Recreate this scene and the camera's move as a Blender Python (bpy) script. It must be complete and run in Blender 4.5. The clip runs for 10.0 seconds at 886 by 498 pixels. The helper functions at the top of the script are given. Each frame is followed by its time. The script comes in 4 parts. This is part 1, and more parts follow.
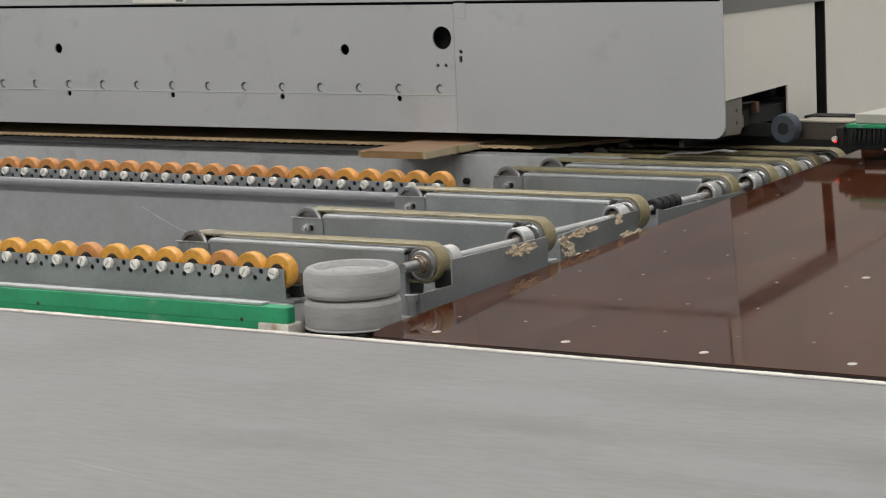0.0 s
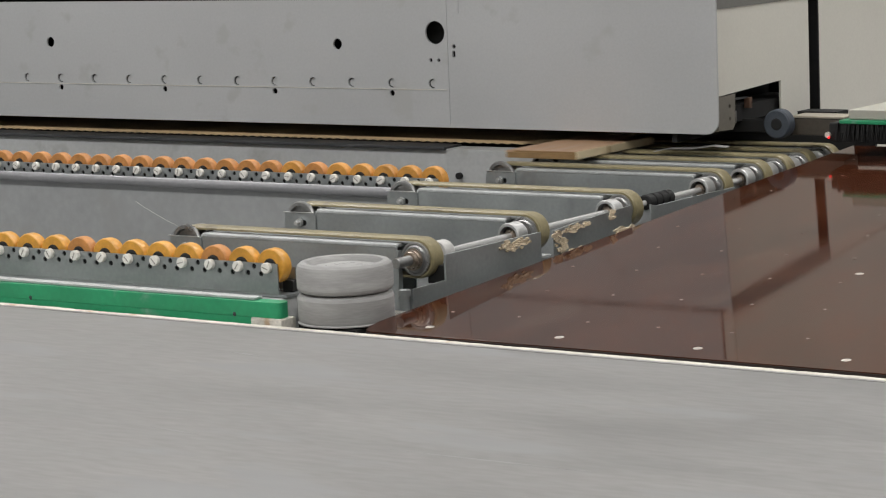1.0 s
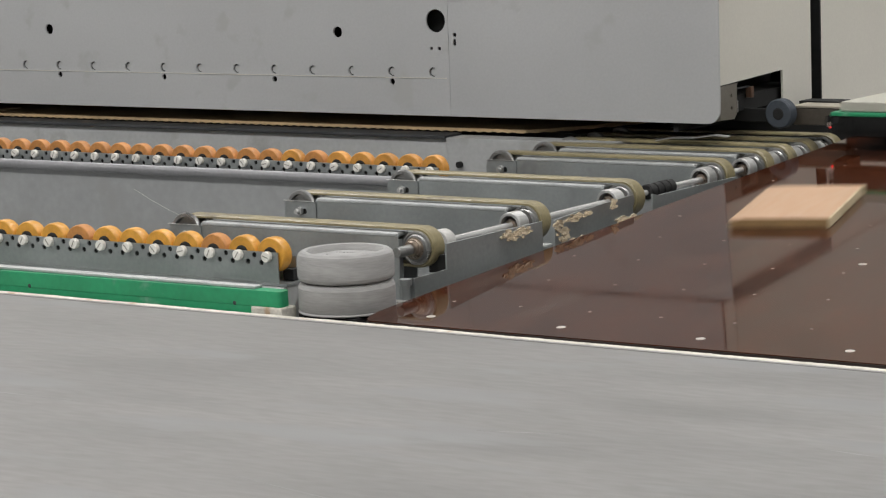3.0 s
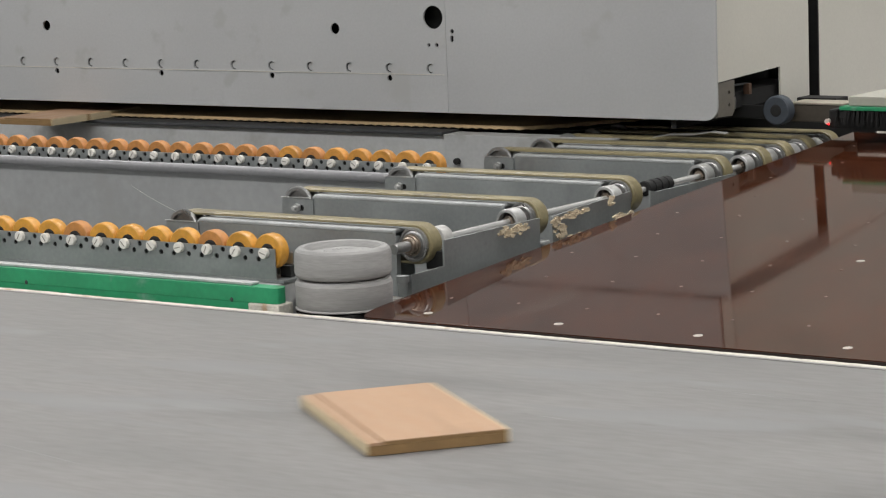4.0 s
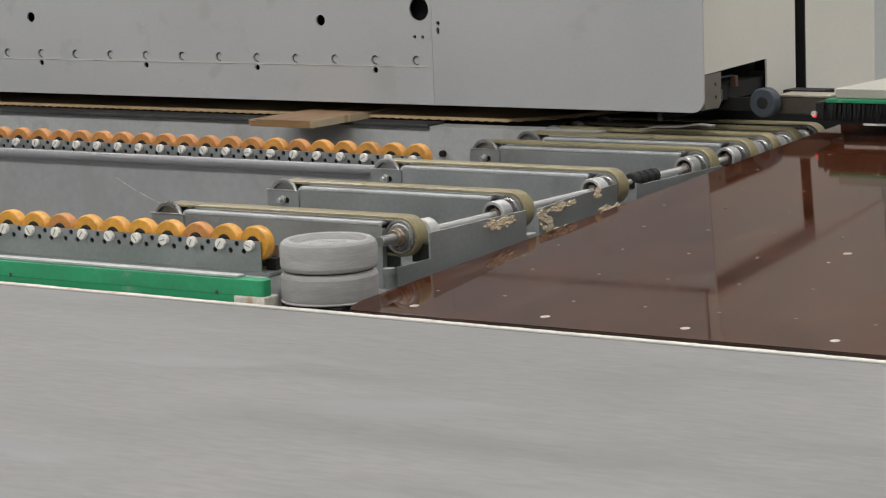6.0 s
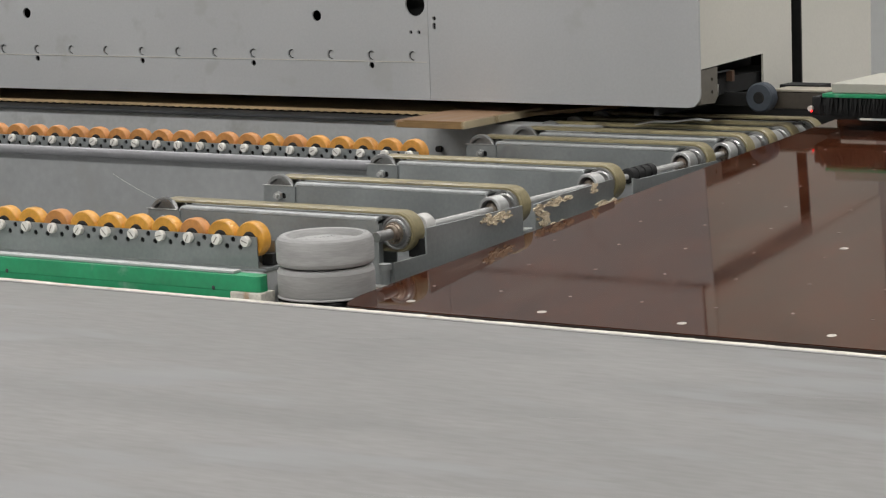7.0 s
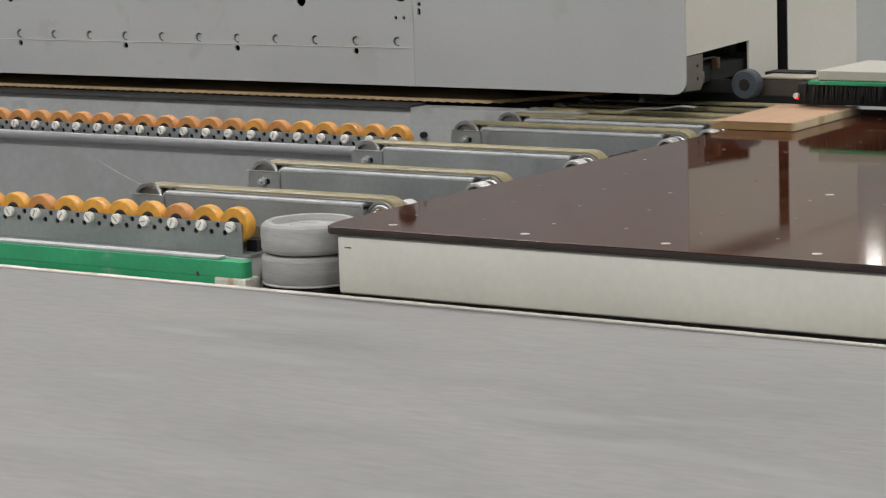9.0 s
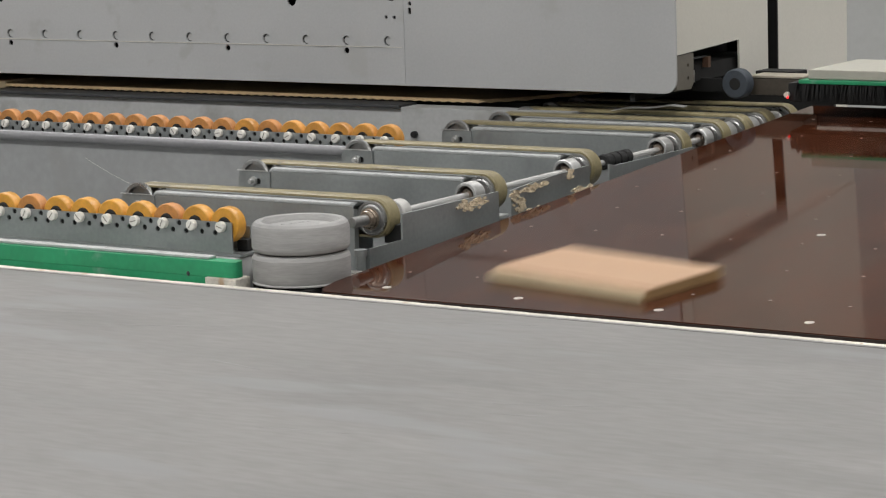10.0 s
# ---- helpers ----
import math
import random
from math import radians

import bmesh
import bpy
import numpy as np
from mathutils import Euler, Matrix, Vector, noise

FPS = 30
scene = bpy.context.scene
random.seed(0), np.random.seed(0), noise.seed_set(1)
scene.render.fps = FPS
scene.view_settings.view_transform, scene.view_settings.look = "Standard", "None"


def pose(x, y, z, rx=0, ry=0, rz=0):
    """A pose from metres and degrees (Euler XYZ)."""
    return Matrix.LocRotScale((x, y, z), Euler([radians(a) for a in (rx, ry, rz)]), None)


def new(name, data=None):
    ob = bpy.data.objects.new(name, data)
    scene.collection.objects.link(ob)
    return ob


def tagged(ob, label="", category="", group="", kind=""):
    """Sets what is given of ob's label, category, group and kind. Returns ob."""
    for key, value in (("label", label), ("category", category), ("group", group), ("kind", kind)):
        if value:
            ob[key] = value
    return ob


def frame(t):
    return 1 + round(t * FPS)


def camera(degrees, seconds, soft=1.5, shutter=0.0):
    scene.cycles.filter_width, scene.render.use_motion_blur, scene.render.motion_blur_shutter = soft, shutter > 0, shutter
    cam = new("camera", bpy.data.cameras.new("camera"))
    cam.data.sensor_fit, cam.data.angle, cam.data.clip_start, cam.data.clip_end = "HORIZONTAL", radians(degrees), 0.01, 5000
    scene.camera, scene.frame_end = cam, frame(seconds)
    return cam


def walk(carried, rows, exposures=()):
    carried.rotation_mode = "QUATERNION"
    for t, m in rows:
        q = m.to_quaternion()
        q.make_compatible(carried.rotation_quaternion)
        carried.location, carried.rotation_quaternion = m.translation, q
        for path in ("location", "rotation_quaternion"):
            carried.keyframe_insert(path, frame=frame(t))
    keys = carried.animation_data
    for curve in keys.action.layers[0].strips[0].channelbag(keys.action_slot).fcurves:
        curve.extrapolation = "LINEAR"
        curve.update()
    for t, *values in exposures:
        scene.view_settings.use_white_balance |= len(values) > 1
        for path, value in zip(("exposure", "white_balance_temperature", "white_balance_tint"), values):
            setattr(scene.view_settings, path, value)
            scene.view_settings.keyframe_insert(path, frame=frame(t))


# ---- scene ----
def view(x, y, z, yaw, pitch, roll):
    """A camera pose: yaw to the left, pitch up, roll to its right, in degrees."""
    return pose(x, y, z, 90 + pitch, 0, yaw) @ pose(0, 0, 0, 0, 0, -roll)


cam = camera(19.05, 10.0, soft=1.2, shutter=0.85)
walk(cam, [
    (0, view(2.4000, -2.7000, 1.4800, 35.224, -7.940, 2.409)),
    (0.5, view(2.3940, -2.6944, 1.4774, 35.123, -7.993, 2.360)),
    (1, view(2.3934, -2.6983, 1.4805, 35.012, -8.071, 2.246)),
    (1.5, view(2.3883, -2.6925, 1.4779, 34.963, -8.054, 2.277)),
    (2, view(2.3892, -2.6933, 1.4775, 34.962, -8.105, 2.217)),
    (2.5, view(2.3833, -2.6912, 1.4786, 34.978, -8.231, 2.114)),
    (4, view(2.3767, -2.6850, 1.4774, 34.893, -8.379, 2.034)),
    (4.5, view(2.3777, -2.6858, 1.4782, 34.828, -8.411, 2.032)),
    (5, view(2.3716, -2.6831, 1.4763, 34.717, -8.457, 1.974)),
    (5.5, view(2.3693, -2.6791, 1.4759, 34.624, -8.508, 1.941)),
    (7, view(2.3683, -2.6754, 1.4756, 34.498, -8.658, 2.047)),
    (7.5, view(2.3673, -2.6755, 1.4766, 34.447, -8.717, 2.007)),
    (8, view(2.3629, -2.6713, 1.4744, 34.334, -8.777, 1.941)),
    (8.5, view(2.3579, -2.6704, 1.4749, 34.194, -8.881, 1.843)),
    (9, view(2.3566, -2.6686, 1.4740, 34.091, -8.968, 1.809)),
    (9.5, view(2.3559, -2.6690, 1.4768, 33.931, -9.082, 1.794)),
    (10, view(2.3564, -2.6663, 1.4739, 33.903, -8.988, 1.852)),
])

# ---- light: a closed hall with strip lights under its ceiling ----
world = bpy.data.worlds.new("hall_air")
scene.world = world
world.use_nodes = True
world.node_tree.nodes["Background"].inputs[0].default_value = (0.9, 0.95, 1.0, 1)
world.node_tree.nodes["Background"].inputs[1].default_value = 0.05
scene.view_settings.exposure = 0.0

LAMPS = [(-4.5, -3.0), (0.5, -3.0), (5.5, -3.0), (-4.5, 3.2), (0.5, 3.2), (5.5, 3.2)]
LAMP_POWER = 152
for lx, ly in LAMPS:
    lamp = bpy.data.lights.new("strip_light", "AREA")
    lamp.shape, lamp.size, lamp.size_y = "RECTANGLE", 3.6, 0.9
    lamp.energy, lamp.color = LAMP_POWER, (1.0, 0.985, 0.975)
    lob = new("strip_light", lamp)
    lob.matrix_world = pose(lx, ly, 5.35)


# ---- materials ----
def surf(name, col, rough=0.5, metal=0.0, vary=0.12, big=6.0, fine=90.0, bump=0.0, stretch=(1, 1, 1), coat=0.0,
         spots=None, spot_scale=30.0, spot_at=0.68, rvary=0.12):
    m = bpy.data.materials.new(name)
    m.use_nodes = True
    nt = m.node_tree
    b = nt.nodes["Principled BSDF"]
    N = nt.nodes.new

    def link(a, c):
        nt.links.new(a, c)
    tc, info, add, mp = N("ShaderNodeTexCoord"), N("ShaderNodeObjectInfo"), N("ShaderNodeVectorMath"), N("ShaderNodeMapping")
    add.operation = "MULTIPLY_ADD"
    link(tc.outputs["Object"], add.inputs[0])
    add.inputs[1].default_value = (1, 1, 1)
    link(info.outputs["Random"], add.inputs[2])
    link(add.outputs[0], mp.inputs[0])
    mp.inputs["Scale"].default_value = stretch
    n0, n1 = N("ShaderNodeTexNoise"), N("ShaderNodeTexNoise")
    for n, s in ((n0, big), (n1, fine)):
        n.inputs["Scale"].default_value = s
        n.inputs["Detail"].default_value = 5
        link(mp.outputs[0], n.inputs["Vector"])
    ramp = N("ShaderNodeMapRange")
    ramp.inputs[1].default_value, ramp.inputs[2].default_value = 0.3, 0.7
    ramp.inputs[3].default_value, ramp.inputs[4].default_value = 1 - vary, 1 + vary
    link(n0.outputs["Fac"], ramp.inputs[0])
    ramp2 = N("ShaderNodeMapRange")
    ramp2.inputs[1].default_value, ramp2.inputs[2].default_value = 0.3, 0.7
    ramp2.inputs[3].default_value, ramp2.inputs[4].default_value = 1 - vary * 0.6, 1 + vary * 0.6
    link(n1.outputs["Fac"], ramp2.inputs[0])
    mul = N("ShaderNodeMath")
    mul.operation = "MULTIPLY"
    link(ramp.outputs[0], mul.inputs[0])
    link(ramp2.outputs[0], mul.inputs[1])
    tint = N("ShaderNodeVectorMath")
    tint.operation = "SCALE"
    tint.inputs[0].default_value = col
    link(mul.outputs[0], tint.inputs["Scale"])
    out = tint.outputs[0]
    if spots:
        n2, r3, mix = N("ShaderNodeTexNoise"), N("ShaderNodeMapRange"), N("ShaderNodeMix")
        n2.inputs["Scale"].default_value, n2.inputs["Detail"].default_value = spot_scale, 6
        link(mp.outputs[0], n2.inputs["Vector"])
        r3.inputs[1].default_value, r3.inputs[2].default_value = spot_at, spot_at + 0.08
        link(n2.outputs["Fac"], r3.inputs[0])
        mix.data_type = "RGBA"
        link(r3.outputs[0], mix.inputs["Factor"])
        link(out, mix.inputs["A"])
        mix.inputs["B"].default_value = (*spots, 1)
        out = mix.outputs["Result"]
    link(out, b.inputs["Base Color"])
    b.inputs["Metallic"].default_value = metal
    rr = N("ShaderNodeMapRange")
    rr.inputs[1].default_value, rr.inputs[2].default_value = 0.3, 0.7
    rr.inputs[3].default_value, rr.inputs[4].default_value = max(0.03, rough - rvary), min(1, rough + rvary)
    link(n0.outputs["Fac"], rr.inputs[0])
    link(rr.outputs[0], b.inputs["Roughness"])
    b.inputs["Coat Weight"].default_value = coat
    if bump:
        bp = N("ShaderNodeBump")
        bp.inputs["Strength"].default_value, bp.inputs["Distance"].default_value = bump, 0.002
        link(n1.outputs["Fac"], bp.inputs["Height"])
        link(bp.outputs[0], b.inputs["Normal"])
    return m


PAINT = surf("machine_grey_paint", (0.452, 0.459, 0.464), 0.55, vary=0.05, big=3, fine=220, bump=0.08, spots=(0.415, 0.418, 0.414), spot_scale=14, spot_at=0.62)
CREAM = surf("cream_panel_paint", (0.62, 0.60, 0.54), 0.55, vary=0.04, big=3, fine=200, bump=0.05)
LIGHT = surf("light_grey_frame_paint", (0.45, 0.46, 0.46), 0.5, vary=0.08, big=4, fine=120, bump=0.06, spots=(0.36, 0.36, 0.35), spot_scale=9, spot_at=0.6)
TROUGH = surf("trough_grey_sheet", (0.290, 0.298, 0.30), 0.5, vary=0.1, big=5, fine=60, bump=0.05, spots=(0.27, 0.274, 0.272), spot_scale=8, spot_at=0.58)
ZINC = surf("galvanised_steel", (0.335, 0.355, 0.355), 0.42, 0.7, vary=0.09, big=9, fine=160, bump=0.05, spots=(0.285, 0.30, 0.30), spot_scale=20, spot_at=0.62)
ZINC_LIGHT = surf("pale_zinc_and_fold_highlight", (0.42, 0.432, 0.43), 0.55, 0.25, vary=0.15, big=14, fine=160, bump=0.06)
STEEL = surf("bright_steel", (0.70, 0.69, 0.66), 0.28, 1.0, vary=0.12, big=20, fine=250, bump=0.03)
RUBBER = surf("dusty_grey_rubber", (0.31, 0.307, 0.30), 0.8, vary=0.16, big=12, fine=90, bump=0.12, stretch=(1, 1, 6))
BELT = surf("grey_conveyor_fabric", (0.194, 0.188, 0.184), 0.62, vary=0.14, big=3.2, fine=30, bump=0.05, stretch=(1.0, 3.2, 1), spots=(0.208, 0.206, 0.207), spot_scale=3.0, spot_at=0.56)
BELT_HEM = surf("paler_grey_belt_hem", (0.225, 0.218, 0.212), 0.65, vary=0.12, big=5, fine=40, bump=0.05, stretch=(1, 6, 1))
BELT_SCRATCH = surf("pale_belt_scratch", (0.232, 0.228, 0.224), 0.65, vary=0.15, big=20, fine=90)
WORN_EDGE = surf("worn_grey_edge", (0.40, 0.37, 0.32), 0.8, vary=0.25, big=20, fine=160, bump=0.3, spots=(0.22, 0.17, 0.12), spot_scale=30, spot_at=0.55)
FRAY = surf("frayed_white_edge", (0.60, 0.57, 0.51), 0.9, vary=0.2, big=30, fine=200, bump=0.4, spots=(0.45, 0.33, 0.22), spot_scale=40, spot_at=0.62)
TAN = surf("tan_drive_belt", (0.235, 0.20, 0.11), 0.42, vary=0.16, big=16, fine=200, bump=0.1, spots=(0.15, 0.125, 0.075), spot_scale=25, spot_at=0.6)
WEB = surf("brown_toothed_belt", (0.40, 0.29, 0.16), 0.7, vary=0.2, big=10, fine=160, bump=0.2)
# rubber black, used as well for painted shade in holes and gaps
BLACK = surf("black_rubber_and_shade", (0.007, 0.007, 0.007), 0.75, vary=0.2, big=20, fine=150, bump=0.1)
# near-black that stands in for shade in insides and slots; also a wheel hub
DARK = surf("near_black_shade_and_hub", (0.01, 0.01, 0.01), 0.8, vary=0.2)
IRON_GREY = surf("shaded_hem_grey", (0.17, 0.165, 0.155), 0.6, vary=0.1, big=8, fine=120)
IRON = surf("dark_grey_beam", (0.05, 0.052, 0.055), 0.5, 0.2, vary=0.2, big=12, fine=140, bump=0.08, spots=(0.12, 0.12, 0.12), spot_scale=20, spot_at=0.62)
GREEN = surf("green_plastic", (0.021, 0.28, 0.125), 0.42, vary=0.12, big=14, fine=120, bump=0.06, spots=(0.13, 0.33, 0.22), spot_scale=22, spot_at=0.58)
ORANGE = surf("orange_polyurethane", (0.60, 0.29, 0.04), 0.4, vary=0.18, big=25, fine=130, bump=0.05)
ORANGE_MID = surf("worn_orange_polyurethane", (0.53, 0.245, 0.045), 0.45, vary=0.2, big=25, fine=130, bump=0.06)
ORANGE_OLD = surf("faded_orange_polyurethane", (0.46, 0.20, 0.055), 0.5, vary=0.22, big=25, fine=130, bump=0.08)
FILM_SPEC = 0.17
ALU_DARK = surf("turned_grey_pulley", (0.30, 0.30, 0.295), 0.34, 0.75, vary=0.15, big=30, fine=200, bump=0.05)
RUSTY = surf("worn_rusty_steel", (0.33, 0.27, 0.22), 0.35, 0.85, vary=0.3, big=60, fine=200, bump=0.08)
ALU_PALE = surf("pale_dull_aluminium", (0.52, 0.51, 0.49), 0.5, 0.2, vary=0.08, big=30, fine=200, bump=0.04)
CHROME = surf("polished_shaft_steel", (0.92, 0.91, 0.89), 0.18, 0.6, vary=0.04, big=20, fine=250, rvary=0.04)
ALU = surf("matt_aluminium", (0.50, 0.50, 0.49), 0.40, 0.65, vary=0.1, big=30, fine=200, bump=0.05)
TUBE_GREY = surf("dull_grey_tube", (0.25, 0.25, 0.26), 0.5, 0.4, vary=0.1, big=8, fine=120, bump=0.04)
COPPER = surf("dull_copper_block", (0.13, 0.075, 0.05), 0.5, 0.5, vary=0.15)
WHITE = surf("white_plastic", (0.75, 0.73, 0.68), 0.4, vary=0.05)
SLOT = surf("slot_shadow_plastic", (0.3, 0.28, 0.25), 0.6)
FILM = surf("brown_film_plywood", (0.047, 0.0145, 0.0066), 0.05, vary=0.4, big=5, fine=40, bump=0.006, stretch=(3, 1, 1), spots=(0.058, 0.026, 0.016), spot_scale=6, spot_at=0.57, rvary=0.02)
EDGE = surf("dark_plywood_edge", (0.022, 0.014, 0.012), 0.6, vary=0.3, big=20, fine=300, bump=0.2, stretch=(1, 1, 20))
BODY = surf("off_white_table_body", (0.565, 0.56, 0.51), 0.5, vary=0.05, big=5, fine=100, bump=0.04, spots=(0.52, 0.48, 0.38), spot_scale=6, spot_at=0.66)
BOARD = surf("beech_coloured_board", (0.45, 0.285, 0.175), 0.5, vary=0.06, big=8, fine=60, bump=0.05, stretch=(6, 1, 1))
BOARD_EDGE = surf("brown_board_core", (0.27, 0.165, 0.07), 0.7, vary=0.15, big=30, fine=200, bump=0.2)
PALE = surf("pale_edge_band", (0.62, 0.52, 0.34), 0.6, vary=0.08, big=30, fine=150)
TEAR = surf("torn_glue_and_wood_residue", (0.60, 0.50, 0.36), 0.85, vary=0.25, big=40, fine=200, bump=0.5)
WALL = surf("hall_wall_plaster", (0.50, 0.51, 0.50), 0.8, vary=0.04, big=1, fine=30)
FLOOR = surf("hall_concrete", (0.28, 0.27, 0.26), 0.7, vary=0.15, big=1.2, fine=30, bump=0.1)
BLUEISH = surf("blue_grey_rubber_tyre", (0.045, 0.055, 0.070), 0.6, vary=0.15, big=20, fine=150, bump=0.1)
PLATE = surf("dusty_cream_plate", (0.40, 0.39, 0.34), 0.6, vary=0.07, big=6, fine=100)
# bracket grey darkened: the shadow it stands in is part of this colour
SHADED_BRACKET = surf("shaded_bracket_grey_brown", (0.17, 0.155, 0.13), 0.6, vary=0.12, big=10, fine=120, bump=0.06)
BAR_TOP = surf("dusty_bar_top", (0.34, 0.31, 0.25), 0.7, vary=0.15, big=12, fine=120)
BROWN = surf("brown_grey_bar", (0.055, 0.045, 0.034), 0.6, vary=0.2, big=14, fine=130, bump=0.1)
FILM.node_tree.nodes["Principled BSDF"].inputs["Specular IOR Level"].default_value = FILM_SPEC
PALE_NOZZLE = surf("dusty_pale_nozzle", (0.42, 0.39, 0.35), 0.5, vary=0.2, big=40, fine=200)
NOZZLE = surf("dull_pale_brown_nozzle", (0.18, 0.135, 0.115), 0.5, vary=0.3, big=40)
RED = bpy.data.materials.new("red_indicator_glow")
RED.use_nodes = True
RED.node_tree.nodes["Principled BSDF"].inputs["Base Color"].default_value = (0.5, 0.01, 0.01, 1)
RED.node_tree.nodes["Principled BSDF"].inputs["Emission Color"].default_value = (1, 0.02, 0.02, 1)
RED.node_tree.nodes["Principled BSDF"].inputs["Emission Strength"].default_value = 2.5
TUBE = bpy.data.materials.new("lamp_diffuser_glow")
TUBE.use_nodes = True
TUBE.node_tree.nodes["Principled BSDF"].inputs["Emission Color"].default_value = (1, 0.97, 0.92, 1)
TUBE.node_tree.nodes["Principled BSDF"].inputs["Emission Strength"].default_value = 3.0


BULB = TUBE.copy()
BULB.name = "bulb_glow"
BULB.node_tree.nodes["Principled BSDF"].inputs["Emission Strength"].default_value = 7.0


# ---- building blocks ----
BASE = {}


def thing(name, at, label, category, group="", kind=""):
    ob = new(name)
    ob.location = at
    ob.empty_display_size = 0.05
    BASE[ob] = Vector(at)
    return tagged(ob, label, category, group, kind)


def mesh_of(name, bm, mats, at=(0, 0, 0), smooth=True):
    bmesh.ops.translate(bm, verts=bm.verts, vec=-Vector(at))
    bmesh.ops.recalc_face_normals(bm, faces=bm.faces)
    me = bpy.data.meshes.new(name)
    bm.to_mesh(me)
    bm.free()
    for m in mats if isinstance(mats, (list, tuple)) else [mats]:
        me.materials.append(m)
    if smooth:
        me.polygons.foreach_set("use_smooth", [True] * len(me.polygons))
        me.set_sharp_from_angle(angle=radians(20))
    return me


def part(name, bm, mats, parent, label="", at=None):
    """Links a bmesh, given in world metres, as one mesh under a thing or a part. at: its own origin, else its parent's."""
    base = BASE[parent]
    at = base if at is None else Vector(at)
    ob = new(name, mesh_of(name, bm, mats, at))
    ob.parent = parent
    ob.location = at - base
    BASE[ob] = Vector(at)
    return tagged(ob, label)


def solo(name, bm, mats, at, label, category="", group="", kind=""):
    ob = new(name, mesh_of(name, bm, mats, at))
    ob.location = at
    BASE[ob] = Vector(at)
    return tagged(ob, label, category, group, kind)


def box(bm, x0, x1, y0, y1, z0, z1, bevel=0.0, seg=2, mi=0):
    r = bmesh.ops.create_cube(bm, size=1, matrix=Matrix.LocRotScale(((x0 + x1) / 2, (y0 + y1) / 2, (z0 + z1) / 2), None, (x1 - x0, y1 - y0, z1 - z0)))
    vs = r["verts"]
    fs = {f for v in vs for f in v.link_faces}
    for f in fs:
        f.material_index = mi
    if bevel:
        es = list({e for v in vs for e in v.link_edges})
        bmesh.ops.bevel(bm, geom=es, offset=bevel, segments=seg, affect="EDGES", profile=0.5)
    return bm


def turned(bm, profile, origin, axis="y", seg=32, mi=0, hollow=False):
    """A closed lathe body: profile rows of (along, radius) about an axis through origin."""
    rings = []
    for a, r in profile:
        ring = []
        for i in range(seg):
            t = 2 * math.pi * i / seg
            c, s = r * math.cos(t), r * math.sin(t)
            v = {"x": (a, c, s), "y": (c, a, s), "z": (c, s, a)}[axis]
            ring.append(bm.verts.new(Vector(origin) + Vector(v)))
        rings.append(ring)
    for p, q in zip(rings, rings[1:]):
        for i in range(seg):
            f = bm.faces.new((p[i], p[(i + 1) % seg], q[(i + 1) % seg], q[i]))
            f.material_index = mi
    if hollow:
        for i in range(seg):
            bm.faces.new((rings[-1][i], rings[-1][(i + 1) % seg], rings[0][(i + 1) % seg], rings[0][i]))
        return bm
    for ring in (rings[0], rings[-1]):
        f = bm.faces.new(ring)
        f.material_index = mi
    return bm


def rod(bm, p0, p1, r, seg=20, mi=0):
    p0, p1 = Vector(p0), Vector(p1)
    d = p1 - p0
    m = Matrix.Translation((p0 + p1) / 2) @ d.to_track_quat("Z", "Y").to_matrix().to_4x4()
    res = bmesh.ops.create_cone(bm, cap_ends=True, segments=seg, radius1=r, radius2=r, depth=d.length, matrix=m)
    for f in {f for v in res["verts"] for f in v.link_faces}:
        f.material_index = mi
    return bm


def circle(cx, cz, r, n=20):
    return [(cx + r * math.cos(2 * math.pi * i / n), cz + r * math.sin(2 * math.pi * i / n)) for i in range(n)]


def sheet(bm, outline, holes, y, thick, plane="xz"):
    """A flat plate with real holes, its front at y, going back by thick."""
    edges = []
    for loop in (outline, *holes):
        vs = [bm.verts.new((a, y, b) if plane == "xz" else (y, a, b)) for a, b in loop]
        edges += [bm.edges.new((vs[i], vs[(i + 1) % len(vs)])) for i in range(len(vs))]
    faces = [g for g in bmesh.ops.triangle_fill(bm, edges=edges, use_beauty=True)["geom"] if isinstance(g, bmesh.types.BMFace)]
    ext = bmesh.ops.extrude_face_region(bm, geom=faces, use_keep_orig=True)
    vec = (0, thick, 0) if plane == "xz" else (thick, 0, 0)
    bmesh.ops.translate(bm, verts=[v for v in ext["geom"] if isinstance(v, bmesh.types.BMVert)], vec=vec)
    return bm


def rounded(x0, x1, z0, z1, r=(0, 0, 0, 0), n=8):
    """A rectangle's outline with corner radii: lower left, lower right, upper right, upper left."""
    pts = []
    for (cx, cz, sx, sz, a0), q in zip(((x0, z0, 1, 1, 180), (x1, z0, -1, 1, 270), (x1, z1, -1, -1, 0), (x0, z1, 1, -1, 90)), r):
        if q == 0:
            pts.append((cx, cz))
        else:
            for i in range(n + 1):
                a = radians(a0 + 90 * i / n)
                pts.append((cx + sx * q + q * math.cos(a), cz + sz * q + q * math.sin(a)))
    return pts


